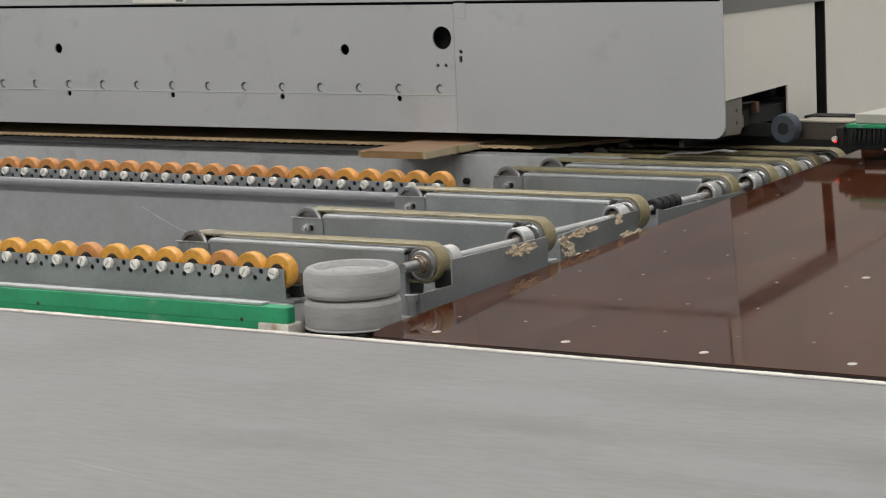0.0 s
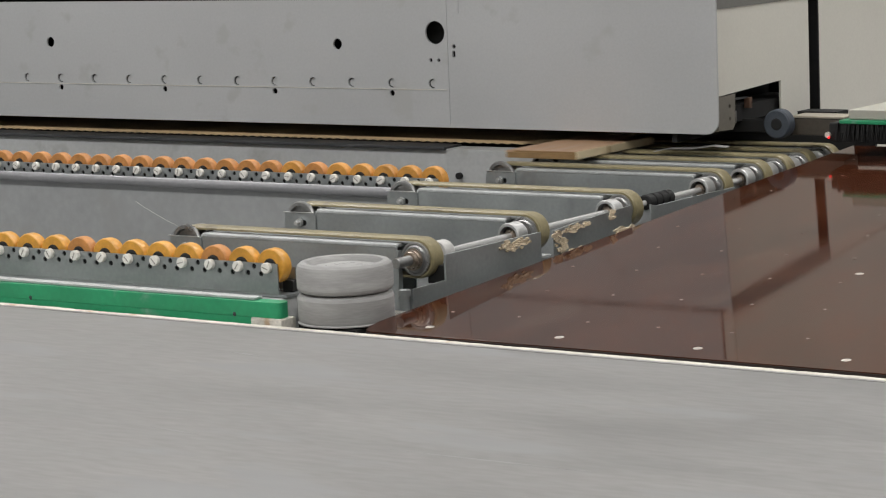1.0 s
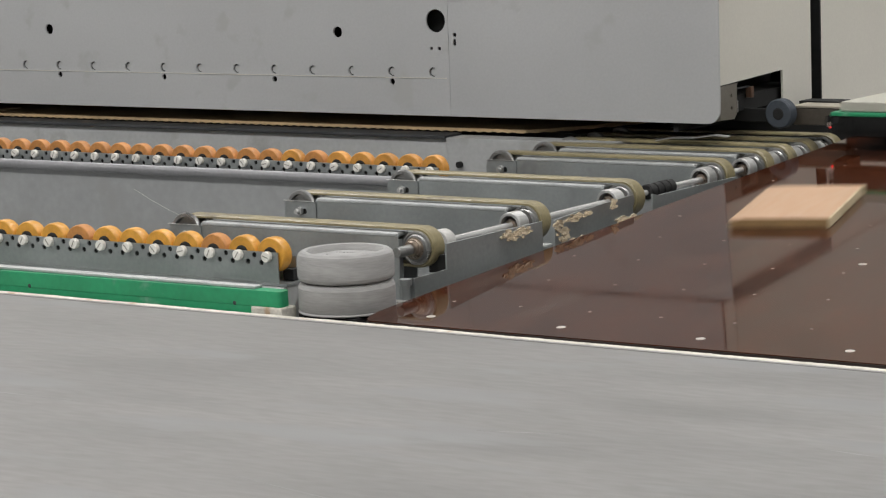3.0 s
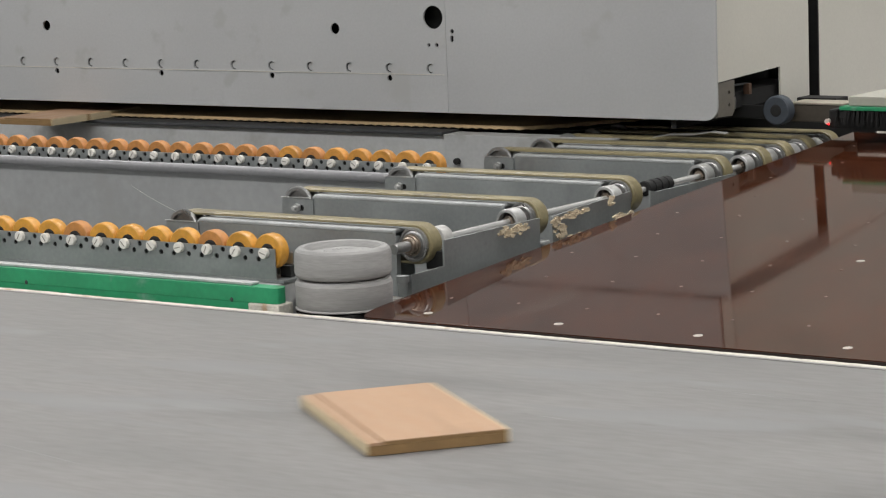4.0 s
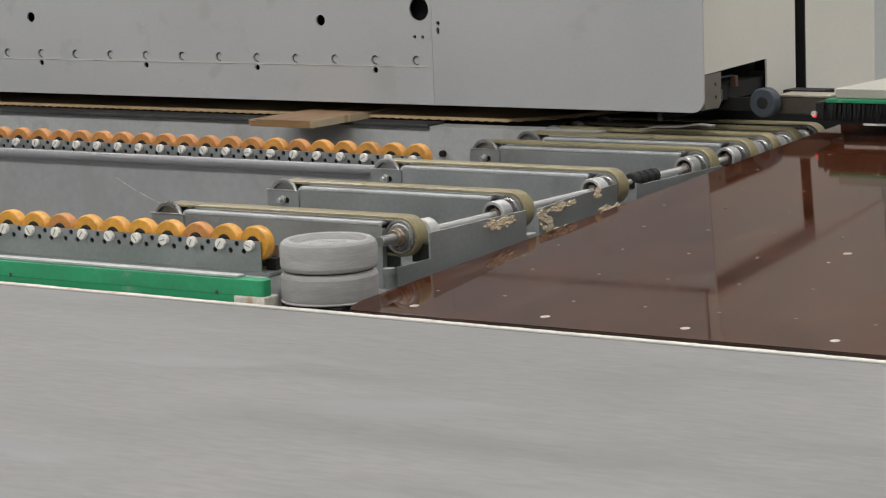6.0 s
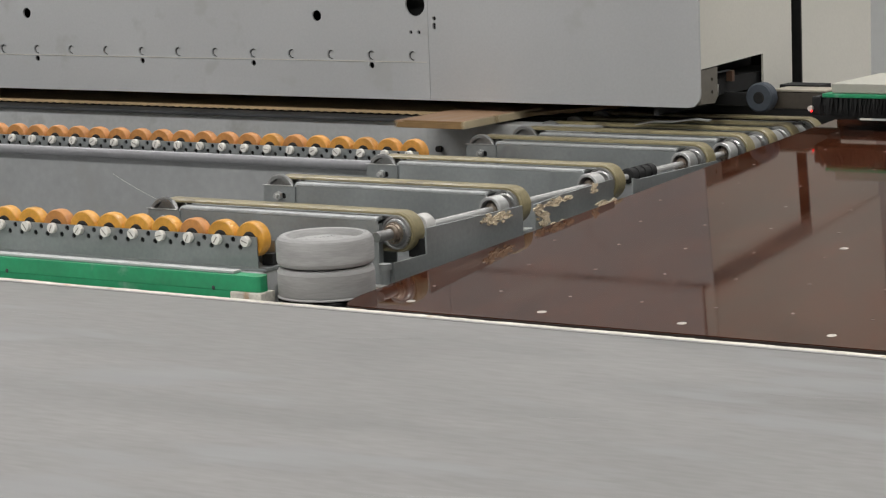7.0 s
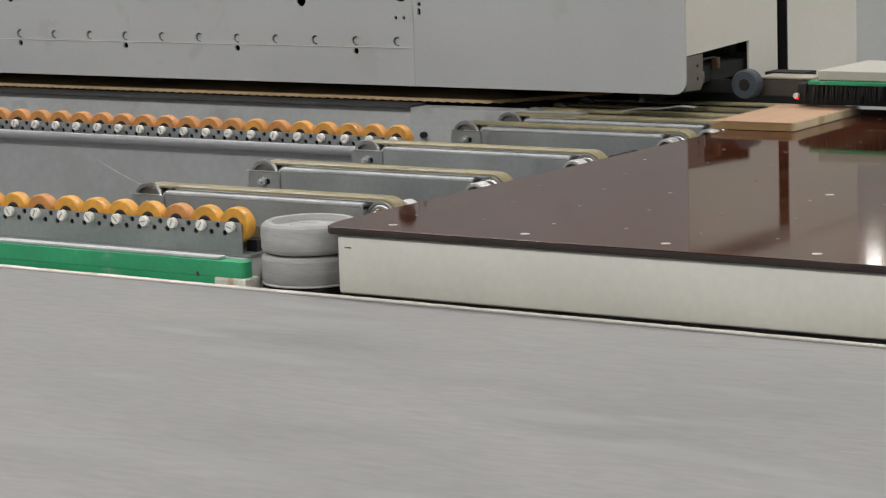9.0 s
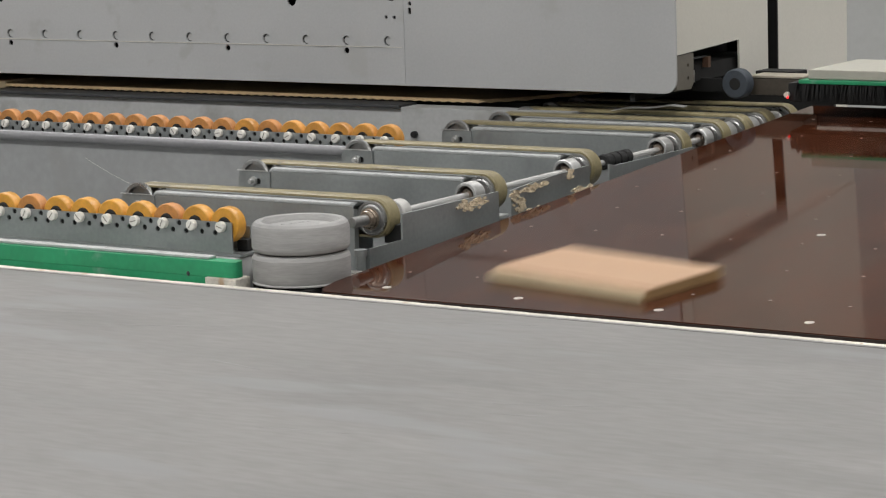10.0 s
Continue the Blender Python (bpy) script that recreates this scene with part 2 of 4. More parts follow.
# ---- the hall ----
def hall():
    box_ = lambda *a: box(bmesh.new(), *a)
    solo("floor", box_(-9, 11, -7, 9, -0.2, 0), FLOOR, (0, 0, 0), "worn grey concrete hall floor", kind="structure")
    solo("ceiling", box_(-9, 11, -7, 9, 5.5, 5.7), WALL, (0, 0, 5.5), "pale hall ceiling", kind="structure")
    solo("wall_north", box_(-9, 11, 9, 9.2, 0, 5.5), WALL, (0, 9, 0), "pale plastered hall wall", kind="structure")
    solo("wall_south", box_(-9, 11, -7.2, -7, 0, 5.5), WALL, (0, -7, 0), "pale plastered hall wall", kind="structure")
    solo("wall_west", box_(-9.2, -9, -7, 9, 0, 5.5), WALL, (-9, 0, 0), "pale plastered hall wall", kind="structure")
    solo("wall_east", box_(11, 11.2, -7, 9, 0, 5.5), WALL, (11, 0, 0), "pale plastered hall wall", kind="structure")
    for x, y in LAMPS:
        t = thing("ceiling_light", (x, y, 5.5), "long white strip light under the ceiling", "ceiling light", "strip lights")
        part("housing", box(bmesh.new(), x - 1.85, x + 1.85, y - 0.5, y + 0.5, 5.38, 5.5, 0.01), WHITE, t)
        part("diffuser", box(bmesh.new(), x - 1.8, x + 1.8, y - 0.45, y + 0.45, 5.362, 5.38, 0.004), TUBE, t)

    t = thing("wall_lamp", (-2.985, 9.0, 2.615), "small bright wall lamp in a round shade", "lamp")
    part("bulb", turned(bmesh.new(), [(-0.10, 0.01), (-0.09, 0.025), (-0.07, 0.035), (-0.04, 0.035)], (-2.985, 9.0, 2.615), "y", 24), BULB, t)
    part("back_plate", turned(bmesh.new(), [(-0.04, 0.05), (-0.04, 0.13), (0.0, 0.13)], (-2.985, 9.0, 2.615), "y", 24), WHITE, t)


hall()

PASS = 0.985      # height at which the boards travel
BELT_Z = 0.9034   # top of the wide grey belt
SKEW = -0.65      # degrees by which the wide belt is out of line with the machine


# ---- wide grey belt in the foreground ----
def wide_belt():
    t = thing("conveyor_belt", (0, 0, BELT_Z), "wide grey fabric conveyor belt, scuffed, running", "conveyor belt")
    bm = bmesh.new()
    box(bm, -3.5, 8.0, -1.25, -0.0425, BELT_Z - 0.006, BELT_Z)
    part("belt_surface", bm, BELT, t)
    rnd = random.Random(21)
    for k in range(26):
        x, y, a = rnd.uniform(-0.6, 4.6), rnd.uniform(-0.95, -0.10), radians(rnd.uniform(-14, 24))
        n, w = rnd.uniform(0.03, 0.12), rnd.uniform(0.0012, 0.0034)
        bm = bmesh.new()
        dx, dy = n * math.cos(a), n * math.sin(a)
        pts = [(x - dx, y - dy), (x, y - w), (x + dx, y + dy), (x + 0.1 * dx, y + w + 0.1 * dy)]
        lo, hi = [[bm.verts.new((p, q, BELT_Z + z)) for p, q in pts] for z in (-0.0002, 0.00012)]
        bm.faces.new(hi)
        for i in range(4):
            bm.faces.new((lo[i], lo[(i + 1) % 4], hi[(i + 1) % 4], hi[i]))
        part("scratch", bm, BELT_SCRATCH, t, "faint pale scratch")
    part("hem", box(bmesh.new(), -3.5, 8.0, -0.0520, -0.0436, BELT_Z + 0.0002, BELT_Z + 0.0007), BELT_HEM, t, "slightly paler grey hem")
    return t


def belt_bed():
    t = thing("conveyor_bed", (0, -0.6, 0), "grey steel bed under the wide belt", "conveyor bed")
    part("bed", box(bmesh.new(), -3.4, 4.4, -1.24, -0.072, 0.82, 0.895, 0.004), LIGHT, t)
    part("edge_profile", box(bmesh.new(), -3.4, 4.4, -0.0705, -0.015, 0.80, 0.8968, 0.001), WORN_EDGE, t, "worn greyish edge profile")
    bm = bmesh.new()
    rnd = random.Random(4)
    # worn white strip: a thin ragged ribbon along the far side, standing still beside the running belt
    x, prev = -2.4, None
    while x < 2.6:
        d = x * math.tan(radians(SKEW))
        w = 0.0050 + 0.003 * noise.noise((x * 9, 3, 0)) + 0.0020 * rnd.random()
        h = 0.0006 + 0.0008 * max(0, noise.noise((x * 25, 7, 0)))
        a = [bm.verts.new(p) for p in ((x, d - 0.0450, BELT_Z + 0.0008), (x, d - 0.043 + w * 0.3, BELT_Z + 0.0008 + h), (x, d - 0.040 + w, BELT_Z + 0.0008 + h * 0.6), (x, d - 0.040 + w, BELT_Z - 0.0064))]
        if prev:
            for i in range(3):
                bm.faces.new((prev[i], prev[i + 1], a[i + 1], a[i]))
        prev = a
        x += 0.006 + 0.006 * rnd.random()
    part("frayed_edge", bm, FRAY, t, "frayed whitish edge strip")
    for x in (-3.0, -1.0, 1.0, 3.0):
        for y in (-1.15, -0.15):
            part("leg", box(bmesh.new(), x - 0.04, x + 0.04, y - 0.04, y + 0.04, 0, 0.82, 0.004), LIGHT, t)


def crumbs():
    """Glue and wood crumbs lying on the edge profile beside the guide wheels."""
    rnd = random.Random(12)
    bm = bmesh.new()
    for _ in range(30):
        x, y = (rnd.uniform(0.24, 0.56) if rnd.random() < 0.8 else rnd.uniform(-0.3, 1.2)), rnd.uniform(-0.036, -0.018)
        r = rnd.uniform(0.0006, 0.0019)
        g = bmesh.ops.create_icosphere(bm, subdivisions=1, radius=r)
        for v in g["verts"]:
            v.co = Vector((x + v.co.x * rnd.uniform(0.9, 2.2), y + v.co.y, 0.8970 + r * 0.5 + v.co.z * 0.7))
    tagged(solo("glue_crumbs", bm, FRAY, (0.4, -0.026, 0.9015), "pale glue and wood crumbs on the belt edge", "crumbs"), kind="stuff")


THE_BELT = wide_belt()
belt_bed()
crumbs()


# ---- roller rails ----
def roller_rail(x_last, count, y, z, tyre_mat, label, left):
    """A row of small wheels in a drilled strip; x_last is the wheel at the table's end."""
    t = thing("roller_rail", (x_last, y, 0.80), label, "roller rail", "roller rails")
    holes = []
    for i in range(count):
        x = x_last - 0.05 * i
        for dx, dz in ((-0.0245, 0.0010), (-0.0355, -0.0085), (-0.0125, -0.0090)):
            if x + dx > left + 0.01:
                holes.append(circle(x + dx, z + dz, 0.0038, 12))
    strip = sheet(bmesh.new(), rounded(left, x_last + 0.016, z - 0.036, z + 0.0058), holes, y + 0.006, 0.002)
    part("drilled_strip", strip, ZINC, t, "drilled galvanised steel strip")
    # black sheet added so the holes show the shade of the inside
    part("inner_strip", box(bmesh.new(), left, x_last + 0.012, y + 0.0086, y + 0.0100, z - 0.034, z + 0.0048), BLACK, t)
    part("back_strip", box(bmesh.new(), left, x_last + 0.016, y + 0.045, y + 0.047, z - 0.036, z - 0.004), ZINC, t)
    part("base_strip", box(bmesh.new(), left, x_last + 0.03, y + 0.006, y + 0.047, z - 0.040, z - 0.0365), ZINC, t)
    part("end_bracket", box(bmesh.new(), x_last + 0.004, x_last + 0.022, y + 0.031, y + 0.0448, z - 0.0362, z - 0.020, 0.001), BLACK, t)
    me_t = mesh_of("roller", turned(bmesh.new(), [(0.0108, 0.0116), (0.0108, 0.0225), (0.0120, 0.0238), (0.0145, 0.0245), (0.0250, 0.0245), (0.0275, 0.0238), (0.0290, 0.0215), (0.0290, 0.0116)], (0, 0, 0.001), "y", 36), tyre_mat[0])
    me_o = mesh_of("roller", turned(bmesh.new(), [(0.0108, 0.0116), (0.0108, 0.0225), (0.0120, 0.0236), (0.0145, 0.0242), (0.0250, 0.0242), (0.0275, 0.0236), (0.0290, 0.0215), (0.0290, 0.0116)], (0, 0, 0.001), "y", 36), tyre_mat[1])
    me_h = mesh_of("hub", turned(bmesh.new(), [(0.0085, 0.005), (0.0085, 0.009), (0.0095, 0.0108), (0.0125, 0.0117), (0.0275, 0.0117), (0.031, 0.0108), (0.034, 0.006)], (0, 0, 0.001), "y", 24), BLACK)
    cap = turned(bmesh.new(), [(-0.0015, 0.003), (-0.0015, 0.0066), (-0.0005, 0.0074), (0.0055, 0.0074)], (0, 0, 0), "y", 20)
    box(cap, -0.0050, 0.0050, -0.0019, -0.0012, -0.0007, 0.0007, mi=1)
    me_c = mesh_of("cap", cap, [WHITE, SLOT])
    rnd = random.Random(count)
    for i in range(count):
        r = new("roller", me_o if i in tyre_mat[2] else me_t)
        r.parent = t
        r.location = (-0.05 * i, 0, z - 0.80)
        for name, me in (("hub", me_h), ("cap", me_c)):
            s = new(name, me)
            s.parent = r
            if name == "cap":
                s.rotation_euler = (0, rnd.random() * 3.1, 0)
                tagged(s, "white slotted plastic cap")
    return t


roller_rail(0.160, 14, 0.0679, 0.9605, (ORANGE, ORANGE_OLD, {2, 7, 12}), "row of orange rubber wheels in a drilled steel strip", -0.52)
roller_rail(-0.1534, 25, 0.9012, 0.9692, (ORANGE_MID, ORANGE_OLD, {5, *range(7, 25)}), "row of faded orange wheels behind the trough", -1.38)


def near_supports():
    t = thing("guide_rail", (0, 0.015, 0.85), "green plastic guide rail beside the grey belt, scratched", "guide rail")
    bm = bmesh.new()
    out = rounded(-2.0, 0.236, 0.0, 0.024, (0, 0.006, 0.010, 0))
    vs = [bm.verts.new((x, y, 0.9065)) for x, y in out]
    f = bm.faces.new(vs)
    e = bmesh.ops.extrude_face_region(bm, geom=[f])
    bmesh.ops.translate(bm, verts=[v for v in e["geom"] if isinstance(v, bmesh.types.BMVert)], vec=(0, 0, 0.0208))
    part("rail", bm, GREEN, t)
    part("top_strip", box(bmesh.new(), -2.0, 0.188, 0.0075, 0.0235, 0.9276, 0.9312, 0.0008), ZINC_LIGHT, t, "dusty pale metal strip")
    part("lower_lip", box(bmesh.new(), -2.0, 0.19, 0.0004, 0.023, 0.895, 0.9063, 0.0006), GREEN, t)
    part("end_block", box(bmesh.new(), 0.187, 0.239, -0.002, 0.03, 0.888, 0.906, 0.002), FRAY, t, "cream plastic end block with glue crumbs")
    for x in (-0.215, 0.158):
        bm = turned(bmesh.new(), [(-0.0008, 0.0005), (-0.0008, 0.0022), (0.001, 0.0038)], (x, 0, 0.9085), "y", 18)
        part("screw", bm, IRON, t)
    t = thing("rail_carrier", (-0.8, 0.1, 0.0), "aluminium carrier under the orange wheels", "carrier")
    part("profile", box(bmesh.new(), -2.0, 0.186, 0.036, 0.125, 0.85, 0.9195, 0.003), LIGHT, t)
    part("slot_lip", box(bmesh.new(), -2.0, 0.184, 0.0355, 0.050, 0.9197, 0.9225, 0.001), STEEL, t)
    for x in (-1.6, 0.0):
        part("post", box(bmesh.new(), x - 0.03, x + 0.03, 0.05, 0.11, 0, 0.85, 0.003), LIGHT, t)
    t = thing("cross_profile", (0.28, 0.09, 0.85), "slotted aluminium profile under the guide wheels", "profile")
    part("bar", box(bmesh.new(), 0.188, 0.375, 0.1, 0.14, 0.868, 0.902, 0.002), STEEL, t)
    # no cut here: a near-black box paints the shaded depth of the slot
    part("slot", box(bmesh.new(), 0.189, 0.374, 0.0985, 0.105, 0.876, 0.894), DARK, t)


near_supports()


def guide_wheels():
    cx, cy = 0.298, 0.064
    t = thing("edge_guide", (cx, cy, 0.85), "pair of stacked dusty grey rubber guide wheels", "edge guide")
    R, z0 = 0.0645, 0.8985
    low = [(0, 0.030), (0, R + 0.0004), (0.0012, R + 0.0008), (0.003, R - 0.001), (0.006, R), (0.033, R), (0.0375, R - 0.002), (0.0400, R - 0.0065), (0.0402, 0.03)]
    lower = part("lower_tyre", turned(bmesh.new(), low, (cx, cy, z0), "z", 72), RUBBER, t, at=(cx, cy, z0))
    h = 0.0415
    top = [(h, 0.030), (h, R - 0.0055), (h + 0.002, R - 0.0015), (h + 0.006, R), (h + 0.030, R), (h + 0.0355, R - 0.002), (h + 0.0388, R - 0.0055), (h + 0.0400, R - 0.0095),
           (h + 0.0388, R - 0.0135), (h + 0.0350, R - 0.0165), (h + 0.0310, R - 0.0185), (h + 0.0305, 0.0270), (h + 0.0345, 0.0245), (h + 0.0350, 0.0225), (h + 0.0352, 0.004)]
    up = part("upper_tyre", turned(bmesh.new(), top, (cx, cy, z0), "z", 72), RUBBER, t, at=(cx, cy, z0))
    bm = bmesh.new()
    for i in range(5):
        a = -0.012 + 0.006 * i
        box(bm, cx + a - 0.0016, cx + a + 0.0016, cy - 0.003, cy + 0.003, z0 + h + 0.0352, z0 + h + 0.0356)
    part("embossed_mark", bm, RUBBER, up, "small embossed marks")
    part("axle", rod(bmesh.new(), (cx, cy, 0.85), (cx, cy, z0), 0.012), STEEL, t)
    # black box added as the shade in the gap beneath the lower tyre
    part("foot_plate", box(bmesh.new(), cx - 0.035, cx + 0.05, cy - 0.05, cy + 0.03, 0.880, 0.8965, 0.001), BLACK, t)
    return lower, up


TYRES = guide_wheels()


# ---- lifting belt arms and their shaft ----
SHAFT = (0.284, 0.9545)


def loop_belt(xa, za, ra, xb, zb, rb, y0, y1, thick):
    bm = bmesh.new()
    path = [(xa, za, ra, radians(90 + 180 * i / 16)) for i in range(17)] + [(xb, zb, rb, radians(-90 + 180 * i / 16)) for i in range(17)]
    b = 0.0035
    section = [(0, y0), (thick * 0.6, y0), (thick, y0 + b), (thick, y1 - b), (thick * 0.6, y1), (0, y1)]
    rings = []
    for cx, cz, r, a in path:
        rings.append([bm.verts.new((cx + (r + q) * math.cos(a), y, cz + (r + q) * math.sin(a))) for q, y in section])
    n = len(rings)
    for i in range(n):
        p, q = rings[i], rings[(i + 1) % n]
        for k in range(len(section)):
            bm.faces.new((p[k], p[(k + 1) % 6], q[(k + 1) % 6], q[k]))
    return bm


def arm(y, first=False):
    """A belt arm whose belt's middle is at y."""
    xs, zs = SHAFT
    xa, za = -0.1255, 0.9580
    t = thing("belt_arm", (xs, y, 0.80), "galvanised belt arm with a tan drive belt", "conveyor arm", "belt arms")
    y0, y1 = y - 0.014, y + 0.014
    part("belt", loop_belt(xa, za, 0.0202, xs, zs, 0.0240, y0, y1, 0.0045), TAN, t, "worn tan drive belt")
    # folded channel with a rolled top edge
    bm = bmesh.new()
    prof = [(y0 - 0.012, 0.872), (y0 - 0.012, 0.9665), (y0 - 0.0115, 0.970), (y0 - 0.009, 0.9725), (y1 + 0.004, 0.9725), (y1 + 0.006, 0.9705), (y1 + 0.006, 0.872)]
    inner = [(y0 - 0.0100, 0.872), (y0 - 0.0100, 0.9665), (y0 - 0.008, 0.9705), (y1 + 0.003, 0.9705), (y1 + 0.004, 0.9685), (y1 + 0.004, 0.872)]
    ring = prof + inner[::-1]
    a = [bm.verts.new((xa + 0.031, p[0], p[1])) for p in ring]
    b = [bm.verts.new((xs - 0.025, p[0], p[1])) for p in ring]
    for i in range(len(ring)):
        bm.faces.new((a[i], a[(i + 1) % len(ring)], b[(i + 1) % len(ring)], b[i]))
    bm.faces.new(a)
    bm.faces.new(b)
    part("channel", bm, ZINC, t)
    # paler than the channel: the rolled edge's highlight is put into the colour
    part("folded_lip", box(bmesh.new(), xa + 0.034, xs - 0.027, y0 - 0.0128, y0 + 0.010, 0.9690, 0.9752, 0.0026, 3), ZINC_LIGHT, t)
    part("end_fold", box(bmesh.new(), xs - 0.0248, xs - 0.0228, y0 - 0.0122, y0 - 0.0025, 0.872, 0.9665, 0.0006), ZINC, t)
    # cheek plate over the tail pulley's lower half, with a bolt slot
    cheek = [(xa - 0.0240, za + 0.0105), (xa - 0.0268, za + 0.002), (xa - 0.0268, za - 0.012), (xa - 0.0240, za - 0.024), (xa - 0.018, za - 0.033), (xa - 0.008, za - 0.039), (xa + 0.034, za - 0.042), (xa + 0.034, za + 0.0105)]
    slot = rounded(xa + 0.002, xa + 0.016, za - 0.0090, za + 0.0000, (0.0035,) * 4, 3)
    part("cheek_plate", sheet(bmesh.new(), cheek, [slot], y0 - 0.0145, 0.002), ZINC, t)
    # black sheet behind the slot stands in for the shade inside it
    part("slot_backing", box(bmesh.new(), xa - 0.002, xa + 0.020, y0 - 0.0122, y0 - 0.0115, za - 0.0125, za + 0.0035), BLACK, t)
    part("tail_pulley", turned(bmesh.new(), [(y0 - y - 0.0040, 0.010), (y0 - y - 0.0040, 0.0205), (y0 - y - 0.0095, 0.0215), (y0 - y - 0.0095, 0.0262), (y0 - y - 0.0075, 0.0278), (y0 - y - 0.0035, 0.0278), (y0 - y - 0.001, 0.0202), (y1 - y, 0.0202), (y1 - y + 0.003, 0.0245), (y1 - y + 0.003, 0.006)], (xa, y, za), "y", 44), ALU_DARK, t)
    part("tail_hub", turned(bmesh.new(), [(y0 - y - 0.0105, 0.004), (y0 - y - 0.0105, 0.0100), (y0 - y - 0.009, 0.0112)], (xa, y, za), "y", 24), RUSTY, t)
    bm = rod(bmesh.new(), (xa + 0.004, y0 - 0.027, za - 0.0040), (xa + 0.004, y0 - 0.012, za - 0.0040), 0.0034)
    rod(bm, (xa + 0.004, y0 - 0.0205, za - 0.0040), (xa + 0.004, y0 - 0.0147, za - 0.0040), 0.0068, 6)
    part("tension_bolt", bm, ALU, t)
    part("shelf_lip", box(bmesh.new(), xa - 0.0278, xa + 0.03, y0 - 0.0160, y0 - 0.0126, za + 0.0107, za + 0.0121, 0.0003), ALU, t)
    # head pulley on the shaft
    part("head_pulley", turned(bmesh.new(), [(y0 - y - 0.007, 0.0075), (y0 - y - 0.007, 0.0165), (y0 - y - 0.0045, 0.0172), (y0 - y - 0.0030, 0.0195), (y0 - y - 0.0045, 0.0212), (y0 - y - 0.004, 0.0236), (y0 - y, 0.0239), (y1 - y, 0.0239), (y1 - y + 0.004, 0.0236), (y1 - y + 0.004, 0.0075)], (xs, y, zs), "y", 48), ALU_DARK, t)
    if first:
        part("clamp_nut", turned(bmesh.new(), [(-0.032, 0.0072), (-0.032, 0.0105), (-0.029, 0.0118), (-0.0275, 0.0118), (-0.027, 0.0135), (-0.023, 0.0140), (-0.0225, 0.0155), (-0.020, 0.0155), (-0.020, 0.0072)], (xs, y, zs), "y", 28), RUSTY, t)
        part("wear_block", box(bmesh.new(), xs + 0.008, xs + 0.040, y + 0.000, y + 0.020, zs - 0.036, zs - 0.010, 0.001), BLACK, t)
        part("bearing_ring", turned(bmesh.new(), [(0.034, 0.012), (0.034, 0.0172), (0.036, 0.0182), (0.054, 0.0182), (0.056, 0.0172), (0.056, 0.012)], (xs, y, zs), "y", 32), ALU_PALE, t)
    else:
        part("bearing_ring", turned(bmesh.new(), [(-0.058, 0.0145), (-0.058, 0.0182), (-0.056, 0.0192), (-0.034, 0.0192), (-0.032, 0.0182), (-0.032, 0.0145)], (xs, y, zs), "y", 32, hollow=True), ALU, t)
        part("bearing_core", turned(bmesh.new(), [(-0.054, 0.0050), (-0.054, 0.0088), (-0.050, 0.0100), (-0.044, 0.0144), (-0.033, 0.0144)], (xs, y, zs), "y", 24), RUSTY, t)
    return t


for i, ay in enumerate((0.262, 0.537, 0.810, 1.102, 1.2407, 1.325, 1.41, 1.50)):
    arm(ay, i == 0)


def shaft():
    xs, zs = SHAFT
    t = thing("drive_shaft", (xs, 0.8, 0.8), "polished steel drive shaft through the belt arms", "shaft")
    part("shaft_bar", rod(bmesh.new(), (xs, 0.300, zs), (xs, 1.56, zs), 0.0048, 24), CHROME, t)
    part("shaft_stub", turned(bmesh.new(), [(0.198, 0.0066), (0.1988, 0.0074), (0.300, 0.0074)], (xs, 0, zs), "y", 28), ALU_DARK, t)
    bm = turned(bmesh.new(), [(0.872, 0.008), (0.872, 0.0104), (0.874, 0.0122), (0.888, 0.0122), (0.889, 0.0104), (0.893, 0.0104), (0.894, 0.0122), (0.908, 0.0122), (0.909, 0.0104), (0.913, 0.0104), (0.914, 0.0122), (0.928, 0.0122), (0.929, 0.0104), (0.933, 0.0104), (0.934, 0.0122), (0.948, 0.0122), (0.950, 0.0104), (0.950, 0.008)], (xs, 0, zs + 0.001), "y", 28)
    part("coupling", bm, BLACK, t, "black ribbed coupling sleeve")


shaft()


def residue(bm, x, y0, y1, z0, z1, seed, n=26):
    """Torn remains clinging to a plate: thin ragged flakes with curled rims."""
    rnd = random.Random(seed)
    for _ in range(n):
        cy, cz = rnd.uniform(y0, y1), rnd.uniform(z0, z1)
        s, k = rnd.uniform(0.0025, 0.0075), rnd.randint(7, 11)
        mid = bm.verts.new((x + rnd.uniform(0.0004, 0.0016), cy, cz))
        rim, foot = [], []
        for i in range(k):
            a = 2 * math.pi * i / k
            q = s * rnd.uniform(0.45, 1.15)
            py, pz = cy + 1.7 * q * math.cos(a), cz + 0.62 * q * math.sin(a)
            rim.append(bm.verts.new((x + rnd.uniform(0.0002, 0.0026), py, pz)))
            foot.append(bm.verts.new((x - 0.0004, py, pz)))
        for i in range(k):
            j = (i + 1) % k
            bm.faces.new((mid, rim[i], rim[j]))
            bm.faces.new((rim[i], foot[i], foot[j], rim[j]))
    return bm


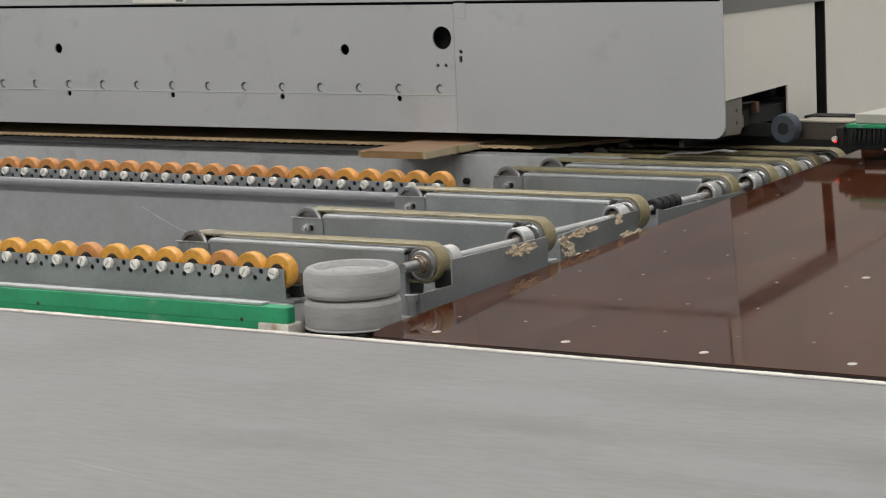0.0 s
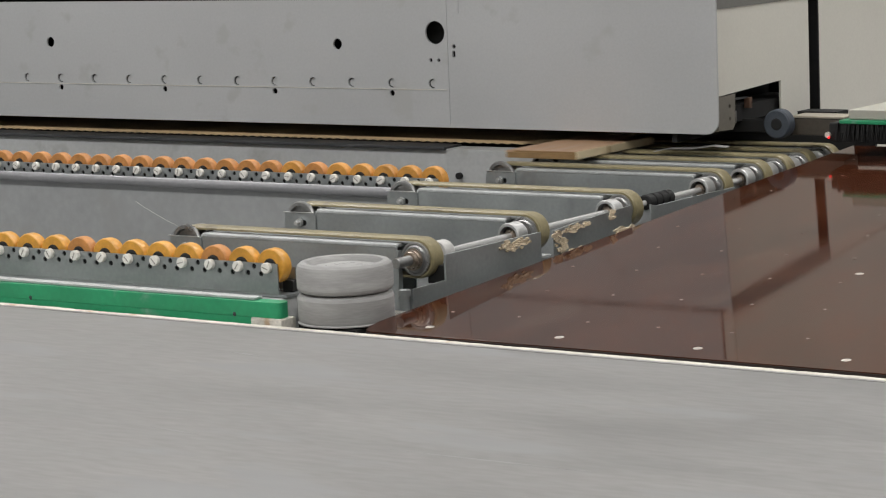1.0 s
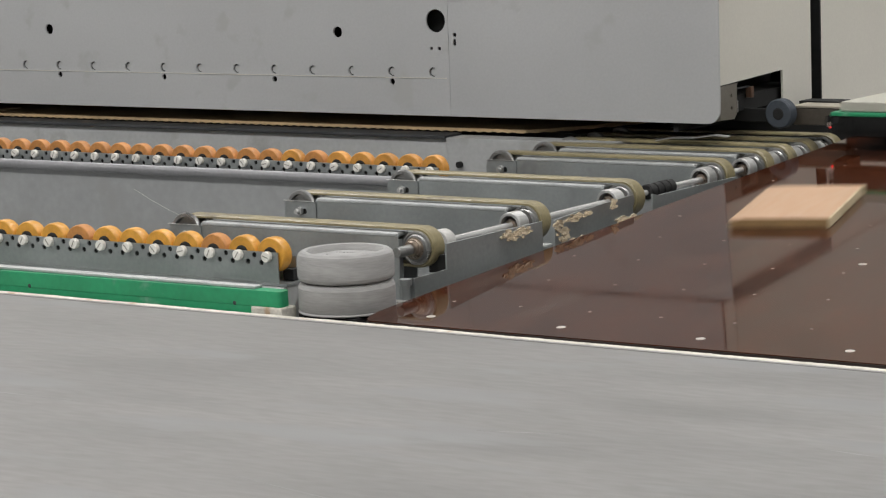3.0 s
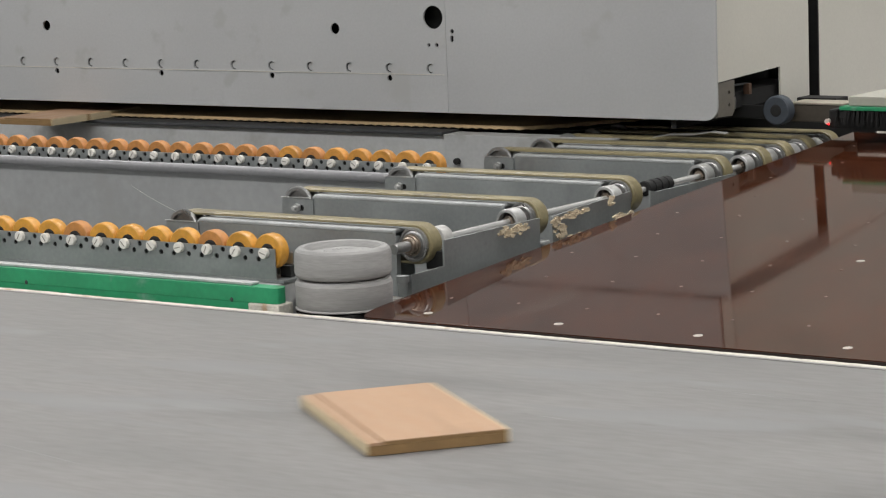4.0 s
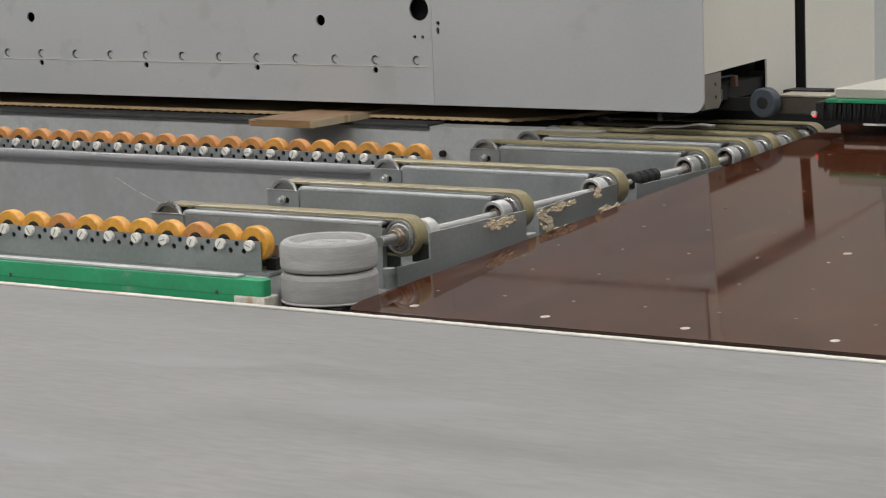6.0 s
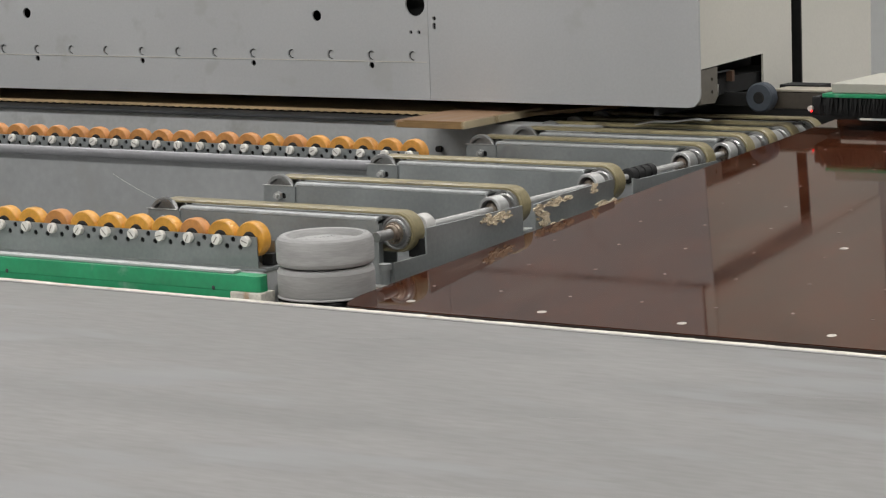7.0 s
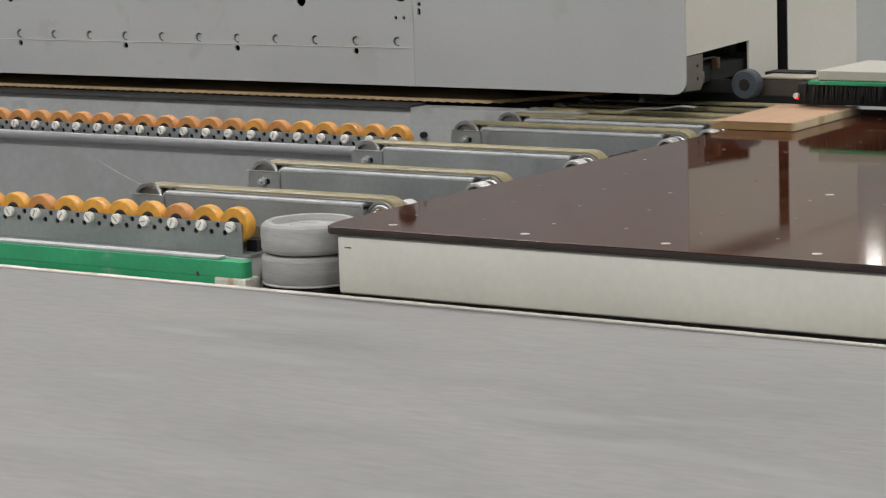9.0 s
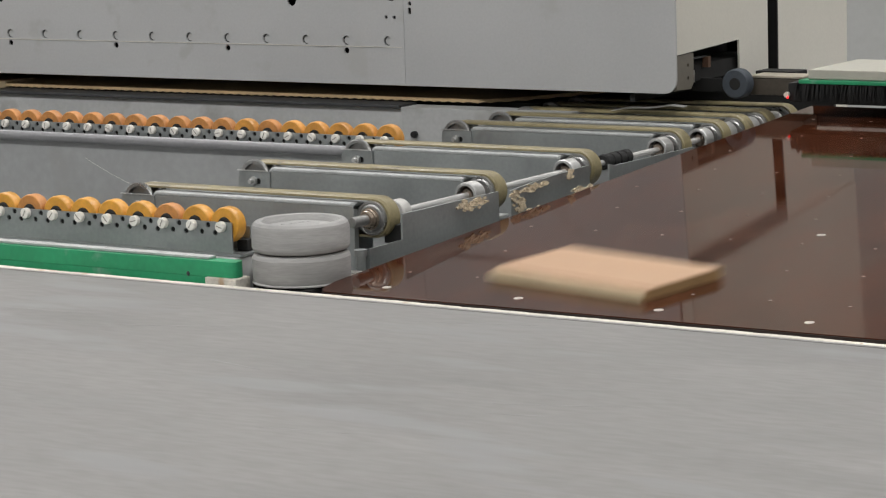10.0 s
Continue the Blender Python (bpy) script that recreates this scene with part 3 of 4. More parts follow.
def guard_plates():
    t = thing("guard_plate", (0.33, 0.33, 0.80), "galvanised guard plate with torn residue on it", "guard plate", "guard plates")
    out = [(0.172, 0.84), (0.495, 0.84), (0.495, 0.9612), (0.251, 0.9622), (0.251, 0.9265), (0.172, 0.9258)]
    part("plate", sheet(bmesh.new(), out, [], 0.328, 0.003, "yz"), ZINC, t)
    part("residue", residue(bmesh.new(), 0.3312, 0.388, 0.462, 0.945, 0.9575, 5), TEAR, t, "torn pale residue")
    part("foot_strip", box(bmesh.new(), 0.300, 0.3275, 0.46, 0.526, 0.9215, 0.9245, 0.0008), ZINC_LIGHT, t)
    t = thing("guard_plate", (0.33, 0.63, 0.80), "galvanised guard plate with peeling glue", "guard plate", "guard plates")
    out = [(0.528, 0.84), (0.752, 0.84), (0.752, 0.968), (0.60, 0.963), (0.528, 0.958)]
    part("plate", sheet(bmesh.new(), out, [], 0.328, 0.003, "yz"), ZINC, t)
    for k, (ra, rb, rc, rd, n) in enumerate(((0.532, 0.56, 0.925, 0.955, 22), (0.56, 0.625, 0.952, 0.960, 18), (0.545, 0.625, 0.916, 0.924, 18), (0.685, 0.70, 0.955, 0.967, 8), (0.70, 0.75, 0.926, 0.938, 16))):
        part("residue", residue(bmesh.new(), 0.3312, ra, rb, rc, rd, 7 + k, n), TEAR, t, "torn pale residue")
    t = thing("guard_plate", (0.33, 1.0, 0.80), "long galvanised guard plate beside the shaft", "guard plate", "guard plates")
    out = [(0.805, 0.84), (1.085, 0.84), (1.085, 0.957), (0.83, 0.958), (0.812, 0.962)]
    part("plate", sheet(bmesh.new(), out, [], 0.328, 0.003, "yz"), ZINC, t)
    t = thing("guard_plate", (0.33, 1.3, 0.80), "galvanised guard plate under the far pulleys", "guard plate", "guard plates")
    part("plate", sheet(bmesh.new(), [(1.13, 0.84), (1.6, 0.84), (1.6, 0.952), (1.13, 0.955)], [], 0.328, 0.003, "yz"), ZINC, t)
    t = thing("stop_bolt", (0.324, 0.161, 0.84), "short steel stop bolt beside the guard plate", "bolt")
    bm = rod(bmesh.new(), (0.324, 0.161, 0.84), (0.324, 0.161, 0.926), 0.0062, 20)
    rod(bm, (0.324, 0.161, 0.918), (0.324, 0.161, 0.9262), 0.0088, 20)
    rod(bm, (0.324, 0.161, 0.889), (0.324, 0.161, 0.897), 0.0095, 6)
    part("bolt", bm, ZINC, t)


guard_plates()


# ---- trough behind the near wheels ----
def trough():
    t = thing("trough", (-0.5, 0.6, 0.80), "grey sheet-metal trough between the wheel rows", "trough")
    part("back_sheet", box(bmesh.new(), -3.0, 0.30, 0.876, 0.880, 0.62, 0.945), TROUGH, t)
    part("bottom_sheet", box(bmesh.new(), -3.0, 0.30, 0.13, 0.876, 0.612, 0.616), TROUGH, t)
    part("tube", rod(bmesh.new(), (-3.0, 0.872, 0.9530), (-0.19, 0.872, 0.9530), 0.0088, 28), TUBE_GREY, t, "dull round steel rail")
    for x in (-2.4, 0.1):
        for y in (0.2, 0.85):
            part("leg", box(bmesh.new(), x - 0.03, x + 0.03, y - 0.03, y + 0.03, 0, 0.612, 0.003), LIGHT, t)
    t = thing("loose_thread", (-0.5, 0.5, 0.9), "thin pale loose thread over the trough", "thread")
    bm = bmesh.new()
    p, q = Vector((-0.453, 0.5, 0.976)), Vector((-0.128, 0.235, 0.981))
    prev = p
    for i in range(1, 13):
        s = i / 12
        nxt = p.lerp(q, s) - Vector((0, 0, 0.002 * math.sin(math.pi * s)))
        rod(bm, prev, nxt, 0.00018, 6)
        prev = nxt
    part("strand", bm, WHITE, t)


trough()


# ---- the machine behind ----
def machine():
    t = thing("edge_machine", (-1.2, 1.6, 0), "large grey woodworking machine with a drilled front cover", "machine")
    F = 1.300
    row = [-0.4165 - 0.09315 * i for i in range(24)]
    holes = [circle(x, 1.0975, 0.0088, 20) for x in row if x > -2.5]
    small = [circle(x, 1.0785, 0.0058, 14) for x in row[1::3] if x > -2.5]
    other = [circle(-1.371, 1.171, 0.0105), circle(-0.633, 1.170, 0.0105), circle(-2.109, 1.172, 0.0105), circle(-0.407, 1.192, 0.0215, 28),
             circle(-0.3655, 1.1665, 0.0042, 12), rounded(-0.3695, -0.3625, 1.1465, 1.159, (0.003,) * 4, 4), circle(-0.418, 1.141, 0.0036, 10), circle(-0.400, 1.141, 0.0036, 10)]
    out = rounded(-5.3, -0.3795, 1.0165, 1.2535)
    part("front_cover", sheet(bmesh.new(), out, holes + small + other[:4] + other[6:], F, 0.004), PAINT, t, "drilled grey front cover")
    out = rounded(-0.3788, 0.183, 1.0165, 1.2545, (0, 0.024, 0, 0))
    part("end_cover", sheet(bmesh.new(), out, other[4:6], F, 0.004), PAINT, t)
    part("upper_cover", box(bmesh.new(), -5.3, -0.3795, F + 0.0015, F + 0.006, 1.2588, 1.60, 0.0008), PAINT, t)
    part("end_upper_cover", box(bmesh.new(), -0.3788, 0.1595, F + 0.001, F + 0.005, 1.2598, 1.60, 0.0008), PAINT, t)
    # raised inner plate line below the hole row and the seam's corner plate
    part("trim_line", box(bmesh.new(), -5.3, -0.385, F - 0.0012, F - 0.0001, 1.0858, 1.0870), CREAM, t)
    part("seam_plate", box(bmesh.new(), -0.3775, -0.352, F - 0.0012, F - 0.0001, 1.2285, 1.2560), PAINT, t)
    me = mesh_of("plug", turned(bmesh.new(), [(0.0038, 0.001), (0.0038, 0.0070), (0.006, 0.0076)], (0, 0, 0), "y", 20), LIGHT)
    for x in row:
        if x > -2.5:
            p = new("plug", me)
            p.parent = t
            p.location = Vector((x, F, 1.0975)) - BASE[t]
    # near-black filling: the shade inside the cover, seen through holes and seam
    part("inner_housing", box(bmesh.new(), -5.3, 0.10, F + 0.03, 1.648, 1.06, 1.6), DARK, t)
    part("sign_plate", box(bmesh.new(), -1.16, -1.02, F - 0.0015, F + 0.001, 1.2615, 1.30, 0.0004), WHITE, t, "white sign plate with small print")
    bm = bmesh.new()
    for i in range(4):
        box(bm, -1.045 + i * 0.0048, -1.0415 + i * 0.0048, F - 0.0021, F - 0.0012, 1.2645, 1.2675)
    part("sign_print", bm, BLACK, t)
    # end panel facing along the line, with a cut-out below
    out = [(1.304, 1.082), (1.537, 1.091), (1.538, 1.02), (1.650, 1.018), (1.650, 1.6), (1.304, 1.6)]
    part("end_panel", sheet(bmesh.new(), out, [], 0.1815, -0.004, "yz"), CREAM, t, "cream end panel with a cut-out")
    # hem greyer than the panel: shade below the cover's overhang is in its colour
    part("panel_hem", box(bmesh.new(), 0.1788, 0.1835, 1.3045, 1.6845, 1.2325, 1.2620), IRON_GREY, t)
    part("upper_hood", box(bmesh.new(), 0.16, 0.1845, 1.3055, 1.985, 1.2625, 1.70, 0.002), CREAM, t)
    # near-black fillings put the shade of the cut-out and cabinet gap into colour
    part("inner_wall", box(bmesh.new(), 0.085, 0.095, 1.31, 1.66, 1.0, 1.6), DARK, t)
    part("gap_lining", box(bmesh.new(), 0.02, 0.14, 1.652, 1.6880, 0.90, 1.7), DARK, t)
    part("cabinet_seal", box(bmesh.new(), 0.10, 0.1825, 1.6855, 1.6895, 0.95, 1.7), BLACK, t, "black rubber seal")
    part("rear_cabinet", box(bmesh.new(), -1.2, 0.183, 1.690, 1.985, 0.6, 1.2615, 0.003), CREAM, t, "cream cabinet body")
    # under the cover: the near-black parts carry the shade there in their colour
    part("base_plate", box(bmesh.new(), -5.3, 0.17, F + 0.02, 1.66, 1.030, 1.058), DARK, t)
    part("bed_beam", box(bmesh.new(), -5.3, -0.376, 1.272, 1.33, 0.9775, 0.9835, 0.001), IRON, t, "dark steel bed beam")
    part("bed_face", box(bmesh.new(), -5.3, -0.376, 1.280, 1.330, 0.70, 0.977, 0.001), LIGHT, t, "light grey bed face")
    part("bed_face_end", box(bmesh.new(), -0.3755, -0.02, 1.276, 1.330, 0.70, 0.9795, 0.001), LIGHT, t)
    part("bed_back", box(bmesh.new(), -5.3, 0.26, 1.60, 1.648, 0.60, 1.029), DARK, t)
    # dark sheet added for the shade behind the far pulleys
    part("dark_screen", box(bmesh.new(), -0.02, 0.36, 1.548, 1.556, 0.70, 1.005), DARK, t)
    part("foot", box(bmesh.new(), -2.5, 0.05, 1.34, 1.98, 0.0, 0.70, 0.004), IRON, t)
    rod_bm = rod(bmesh.new(), (-0.345, 1.268, 0.931), (-0.345, 1.277, 0.931), 0.006, 14)
    part("plug_screw", rod_bm, BLACK, t)
    return t


machine()


def toothed_belt():
    t = thing("feed_belt", (-1.0, 1.4, 0.9), "brown toothed feed belt under the machine cover", "feed belt")
    bm = bmesh.new()
    pts = [(-5.3 + 0.0105 * i, 1.322) for i in range(481)]
    pts += [(-0.25 + 0.15 * i / 14, 1.322 + 0.22 * (i / 14) ** 1.8) for i in range(1, 15)]
    prev = None
    for k, (x, y) in enumerate(pts):
        low = 0.9860 if k % 2 else 0.9880
        a = [bm.verts.new(p) for p in ((x, 1.598, 0.9935), (x, y + 0.004, 0.9935), (x, y + 0.001, 0.9925), (x, y, low), (x, 1.598, low))]
        if prev:
            for i in range(4):
                bm.faces.new((prev[i], prev[i + 1], a[i + 1], a[i]))
        prev = a
    part("belt_web", bm, WEB, t)
    part("carrier", box(bmesh.new(), -5.3, -0.14, 1.372, 1.598, 0.90, 0.983), BLACK, t)


toothed_belt()


def end_gear():
    t = thing("pressure_wheel", (0.2, 1.46, 0.99), "blue-grey rubber pressure wheel on an arm", "wheel")
    bm = turned(bmesh.new(), [(-0.012, 0.0205), (-0.012, 0.0232), (-0.009, 0.0258), (0.009, 0.0258), (0.012, 0.0232), (0.012, 0.0205)], (0.250, 1.398, 1.0275), "y", 40)
    part("tyre", bm, BLUEISH, t)
    part("hub", turned(bmesh.new(), [(-0.013, 0.004), (-0.013, 0.008), (-0.008, 0.0207), (0.010, 0.0207), (0.013, 0.012), (0.013, 0.004)], (0.250, 1.398, 1.0275), "y", 28), DARK, t)
    part("arm", box(bmesh.new(), 0.10, 0.255, 1.4105, 1.4165, 1.010, 1.034, 0.002), BLACK, t)
    t = thing("side_bracket", (0.18, 1.33, 1.0), "bent steel bracket with two holes, grey-brown darkened for shade", "bracket")
    out = [(1.306, 1.022), (1.356, 1.020), (1.366, 1.030), (1.366, 1.082), (1.306, 1.080)]
    part("plate", sheet(bmesh.new(), out, [circle(1.346, 1.040, 0.0035, 10), circle(1.346, 1.062, 0.0035, 10)], 0.181, -0.003, "yz"), SHADED_BRACKET, t)
    part("flange", box(bmesh.new(), 0.12, 0.178, 1.306, 1.31, 1.0205, 1.08), SHADED_BRACKET, t)
    t = thing("sensor_bracket", (0.19, 1.39, 1.04), "small steel sensor bracket with a copper block", "bracket")
    part("strip", box(bmesh.new(), 0.172, 0.178, 1.368, 1.42, 1.070, 1.0725), IRON, t)
    part("block", box(bmesh.new(), 0.172, 0.184, 1.414, 1.424, 1.052, 1.071, 0.001), COPPER, t)
    part("stem", rod(bmesh.new(), (0.174, 1.375, 1.03), (0.174, 1.375, 1.05), 0.004), STEEL, t)
    t = thing("cross_bar", (0.28, 1.45, 0.95), "brown-grey steel cross bar with a pale top", "bar")
    part("bar", box(bmesh.new(), 0.262, 0.363, 1.418, 1.47, 1.006, 1.0355, 0.002), BROWN, t)
    part("top_strip", box(bmesh.new(), 0.262, 0.364, 1.416, 1.472, 1.0362, 1.040, 0.001), BAR_TOP, t)
    t = thing("indicator_light", (0.392, 1.325, 0.98), "sensor with a glowing red indicator light", "sensor")
    part("holder", box(bmesh.new(), 0.374, 0.403, 1.338, 1.39, 1.0055, 1.038, 0.004), BLACK, t)
    part("ring", turned(bmesh.new(), [(-0.003, 0.003), (-0.003, 0.0047), (0.006, 0.0047)], (0.3745, 1.335, 1.0175), "y", 20), CREAM, t)
    part("lens", turned(bmesh.new(), [(-0.005, 0.0005), (-0.0045, 0.0015), (-0.001, 0.0019)], (0.3775, 1.334, 1.0135), "y", 14), RED, t)


end_gear()


def bent_strip():
    t = thing("bent_strip", (0.1, 1.30, 0.985), "thin bent pale strip lying over the belts", "strip")
    pts = [(0.056, 1.300, 0.985), (0.088, 1.300, 0.991), (0.133, 1.300, 0.992), (0.173, 1.300, 0.998), (0.200, 1.300, 0.996)]
    bm = bmesh.new()
    prev = None
    for x, y, z in pts:
        a = [bm.verts.new(p) for p in ((x, y - 0.006, z), (x, y + 0.006, z + 0.001), (x, y + 0.006, z - 0.0012), (x, y - 0.006, z - 0.0012))]
        if prev:
            for i in range(4):
                bm.faces.new((prev[i], prev[(i + 1) % 4], a[(i + 1) % 4], a[i]))
        else:
            bm.faces.new(a)
        prev = a
    bm.faces.new(prev)
    part("strip", bm, ALU, t)


bent_strip()


# ---- pusher with its brush ----
def pusher():
    t = thing("pusher", (0.9, 1.34, 0.95), "pusher bar with a green strip and black brush", "pusher")
    part("top_plate", box(bmesh.new(), 0.418, 2.2, 1.326, 1.52, 1.0457, 1.062, 0.002), PLATE, t, "pale grey-cream top plate")
    part("green_strip", box(bmesh.new(), 0.404, 2.2, 1.318, 1.36, 1.0385, 1.0452, 0.0015), GREEN, t, "green plastic strip")
    part("brush_holder", box(bmesh.new(), 0.404, 2.2, 1.330, 1.362, 1.0065, 1.038), BLACK, t)
    # added black strip: blocks the pale cabinet from the table top's reflection
    part("back_seal", box(bmesh.new(), 0.352, 2.2, 1.480, 1.495, 0.9868, 1.0300), BLACK, t)
    bm = bmesh.new()
    rnd = random.Random(2)
    x = 0.392
    while x < 1.1:
        w = 0.0022
        d = rnd.uniform(-0.004, 0.004)
        y = 1.318 + rnd.uniform(0, 0.02)
        zb = 1.0045 + rnd.uniform(0, 0.003)
        a = [bm.verts.new(p) for p in ((x, y, 1.038), (x + w, y, 1.038), (x + w / 2, y + 0.004, 1.038))]
        tip = bm.verts.new((x + d, y - 0.004, zb))
        for i in range(3):
            bm.faces.new((a[i], a[(i + 1) % 3], tip))
        x += 0.0006
    tagged(part("bristles", bm, BLACK, t, "black bristles"), kind="stuff")
    part("carriage", box(bmesh.new(), 0.95, 1.5, 1.40, 1.50, 1.0625, 1.09, 0.003), PLATE, t)
    part("support_arm", box(bmesh.new(), 1.9, 2.0, 1.36, 2.1, 0.985, 1.046, 0.003), LIGHT, t)
    return t


PUSHER = pusher()


# ---- tilting air table ----
HINGE = (1.0, 1.42, PASS)


def slab(x0, x1, y0, y1, z0, z1, bevel):
    """A sheet of plywood with its near free corner cut and rounded."""
    bm = bmesh.new()
    pts = [(x0, y1), (x0, y0 + 0.055), (x0 + 0.004, y0 + 0.028), (x0 + 0.012, y0 + 0.008), (x0 + 0.022, y0), (x1, y0), (x1, y1)]
    f = bm.faces.new([bm.verts.new((a, b, z0)) for a, b in pts])
    e = bmesh.ops.extrude_face_region(bm, geom=[f])
    bmesh.ops.translate(bm, verts=[v for v in e["geom"] if isinstance(v, bmesh.types.BMVert)], vec=(0, 0, z1 - z0))
    bmesh.ops.bevel(bm, geom=list(bm.edges), offset=bevel, segments=2, affect="EDGES", profile=0.5)
    return bm


def air_table():
    t = thing("tilting_table", HINGE, "tilting table with a glossy brown film-faced top", "table")
    x0, x1, y0, y1 = 0.364, 2.30, -0.010, 1.45
    part("top", slab(x0, x1, y0, y1, PASS - 0.0012, PASS, 0.0004), FILM, t, "glossy dark brown plywood top, scratched")
    part("top_edge", slab(x0 + 0.0002, x1 - 0.001, y0 - 0.0003, y1, PASS - 0.0092, PASS - 0.0014, 0.0006), EDGE, t)
    bm = box(bmesh.new(), x0 + 0.030, x1 - 0.01, y0 + 0.0022, y1 - 0.01, PASS - 0.0850, PASS - 0.0096, 0.004, 3)
    part("body", bm, BODY, t, "off-white box body")
    part("skirt", box(bmesh.new(), x0 + 0.040, x1 - 0.02, y0 + 0.012, y1 - 0.02, PASS - 0.100, PASS - 0.0855), IRON, t, "dark recessed skirt")
    part("body_slot", box(bmesh.new(), x0 + 0.042, x0 + 0.052, y0 + 0.0016, y0 + 0.005, PASS - 0.026, PASS - 0.0245), IRON, t)
    big = mesh_of("air_nozzle", turned(bmesh.new(), [(0.0, 0.0062), (0.0004, 0.0060), (0.0005, 0.002)], (0, 0, 0), "z", 16), PALE_NOZZLE)
    tiny = mesh_of("air_nozzle", turned(bmesh.new(), [(0.0, 0.0026), (0.0003, 0.0024), (0.0004, 0.001)], (0, 0, 0), "z", 10), NOZZLE)
    rows = [(0.4515 + 0.1970 * i, 0.035) for i in range(9)] + [(0.455 + 0.1955 * i, 0.478) for i in range(2, 9)] + [(0.45 + 0.1955 * i, 0.93) for i in range(2, 9)]
    for x, y in rows:
        n = new("air_nozzle", big)
        n.parent = t
        n.location = Vector((x, y, PASS)) - Vector(HINGE)
    for j in range(9):
        for i in range(13):
            n = new("air_nozzle", tiny)
            n.parent = t
            n.location = Vector((0.43 + 0.104 * i + (0.052 if j % 2 else 0), 0.12 + 0.15 * j, PASS)) - Vector(HINGE)
    return t


TABLE = air_table()


def table_stand():
    t = thing("table_stand", (1.3, 1.2, 0), "grey steel stand under the tilting table", "stand")
    part("cross_beam", box(bmesh.new(), 0.45, 2.25, 1.45, 1.53, 0.70, 0.80, 0.004), LIGHT, t)
    for x in (0.5, 2.2):
        part("leg", box(bmesh.new(), x - 0.04, x + 0.04, 1.45, 1.53, 0, 0.70, 0.004), LIGHT, t)
    for x in (0.5, 2.2):
        part("hinge_post", box(bmesh.new(), x - 0.02, x + 0.02, 1.453, 1.475, 0.80, 0.95, 0.002), STEEL, t)


table_stand()


# ---- boards that travel ----
def board(label):
    t = thing("board", (0, 0, 0), label, "board", "travelling boards")
    w, l, h = 0.0730, 0.130, 0.0140
    part("core", box(bmesh.new(), -w, w - 0.003, -l, l, 0.0, h - 0.0042, 0.0005), BOARD_EDGE, t, "brown board core")
    part("upper_core", box(bmesh.new(), -w + 0.016, w - 0.003, -l, l, h - 0.0040, h - 0.0010, 0.0003), BOARD_EDGE, t)
    part("face", box(bmesh.new(), -w + 0.0158, w - 0.0028, -l, l, h - 0.0008, h, 0.0003), BOARD, t, "beech-coloured board face")
    part("rebate_lip", box(bmesh.new(), -w, -w + 0.0150, -l, l, h - 0.0040, h - 0.0009, 0.0003), BOARD, t)
    part("side_band", box(bmesh.new(), -w - 0.0012, -w - 0.0001, -l, l, 0.001, h - 0.0022, 0.0003), PALE, t, "pale side band")
    part("edge_strip", box(bmesh.new(), w - 0.0027, w, -l, -0.028, 0.0004, h - 0.0004, 0.0004), PALE, t, "pale edge strip")
    part("edge_strip", box(bmesh.new(), w - 0.0027, w, -0.018, l, 0.0004, h - 0.0004, 0.0004), PALE, t)
    return t


BOARD_A = board("small beech-coloured board sliding onto the belt")
BOARD_B = board("small beech-coloured board riding under the machine")
BOARD_C = board("small beech-coloured board entering behind")

TILT = 3.36   # degrees of the lowered table


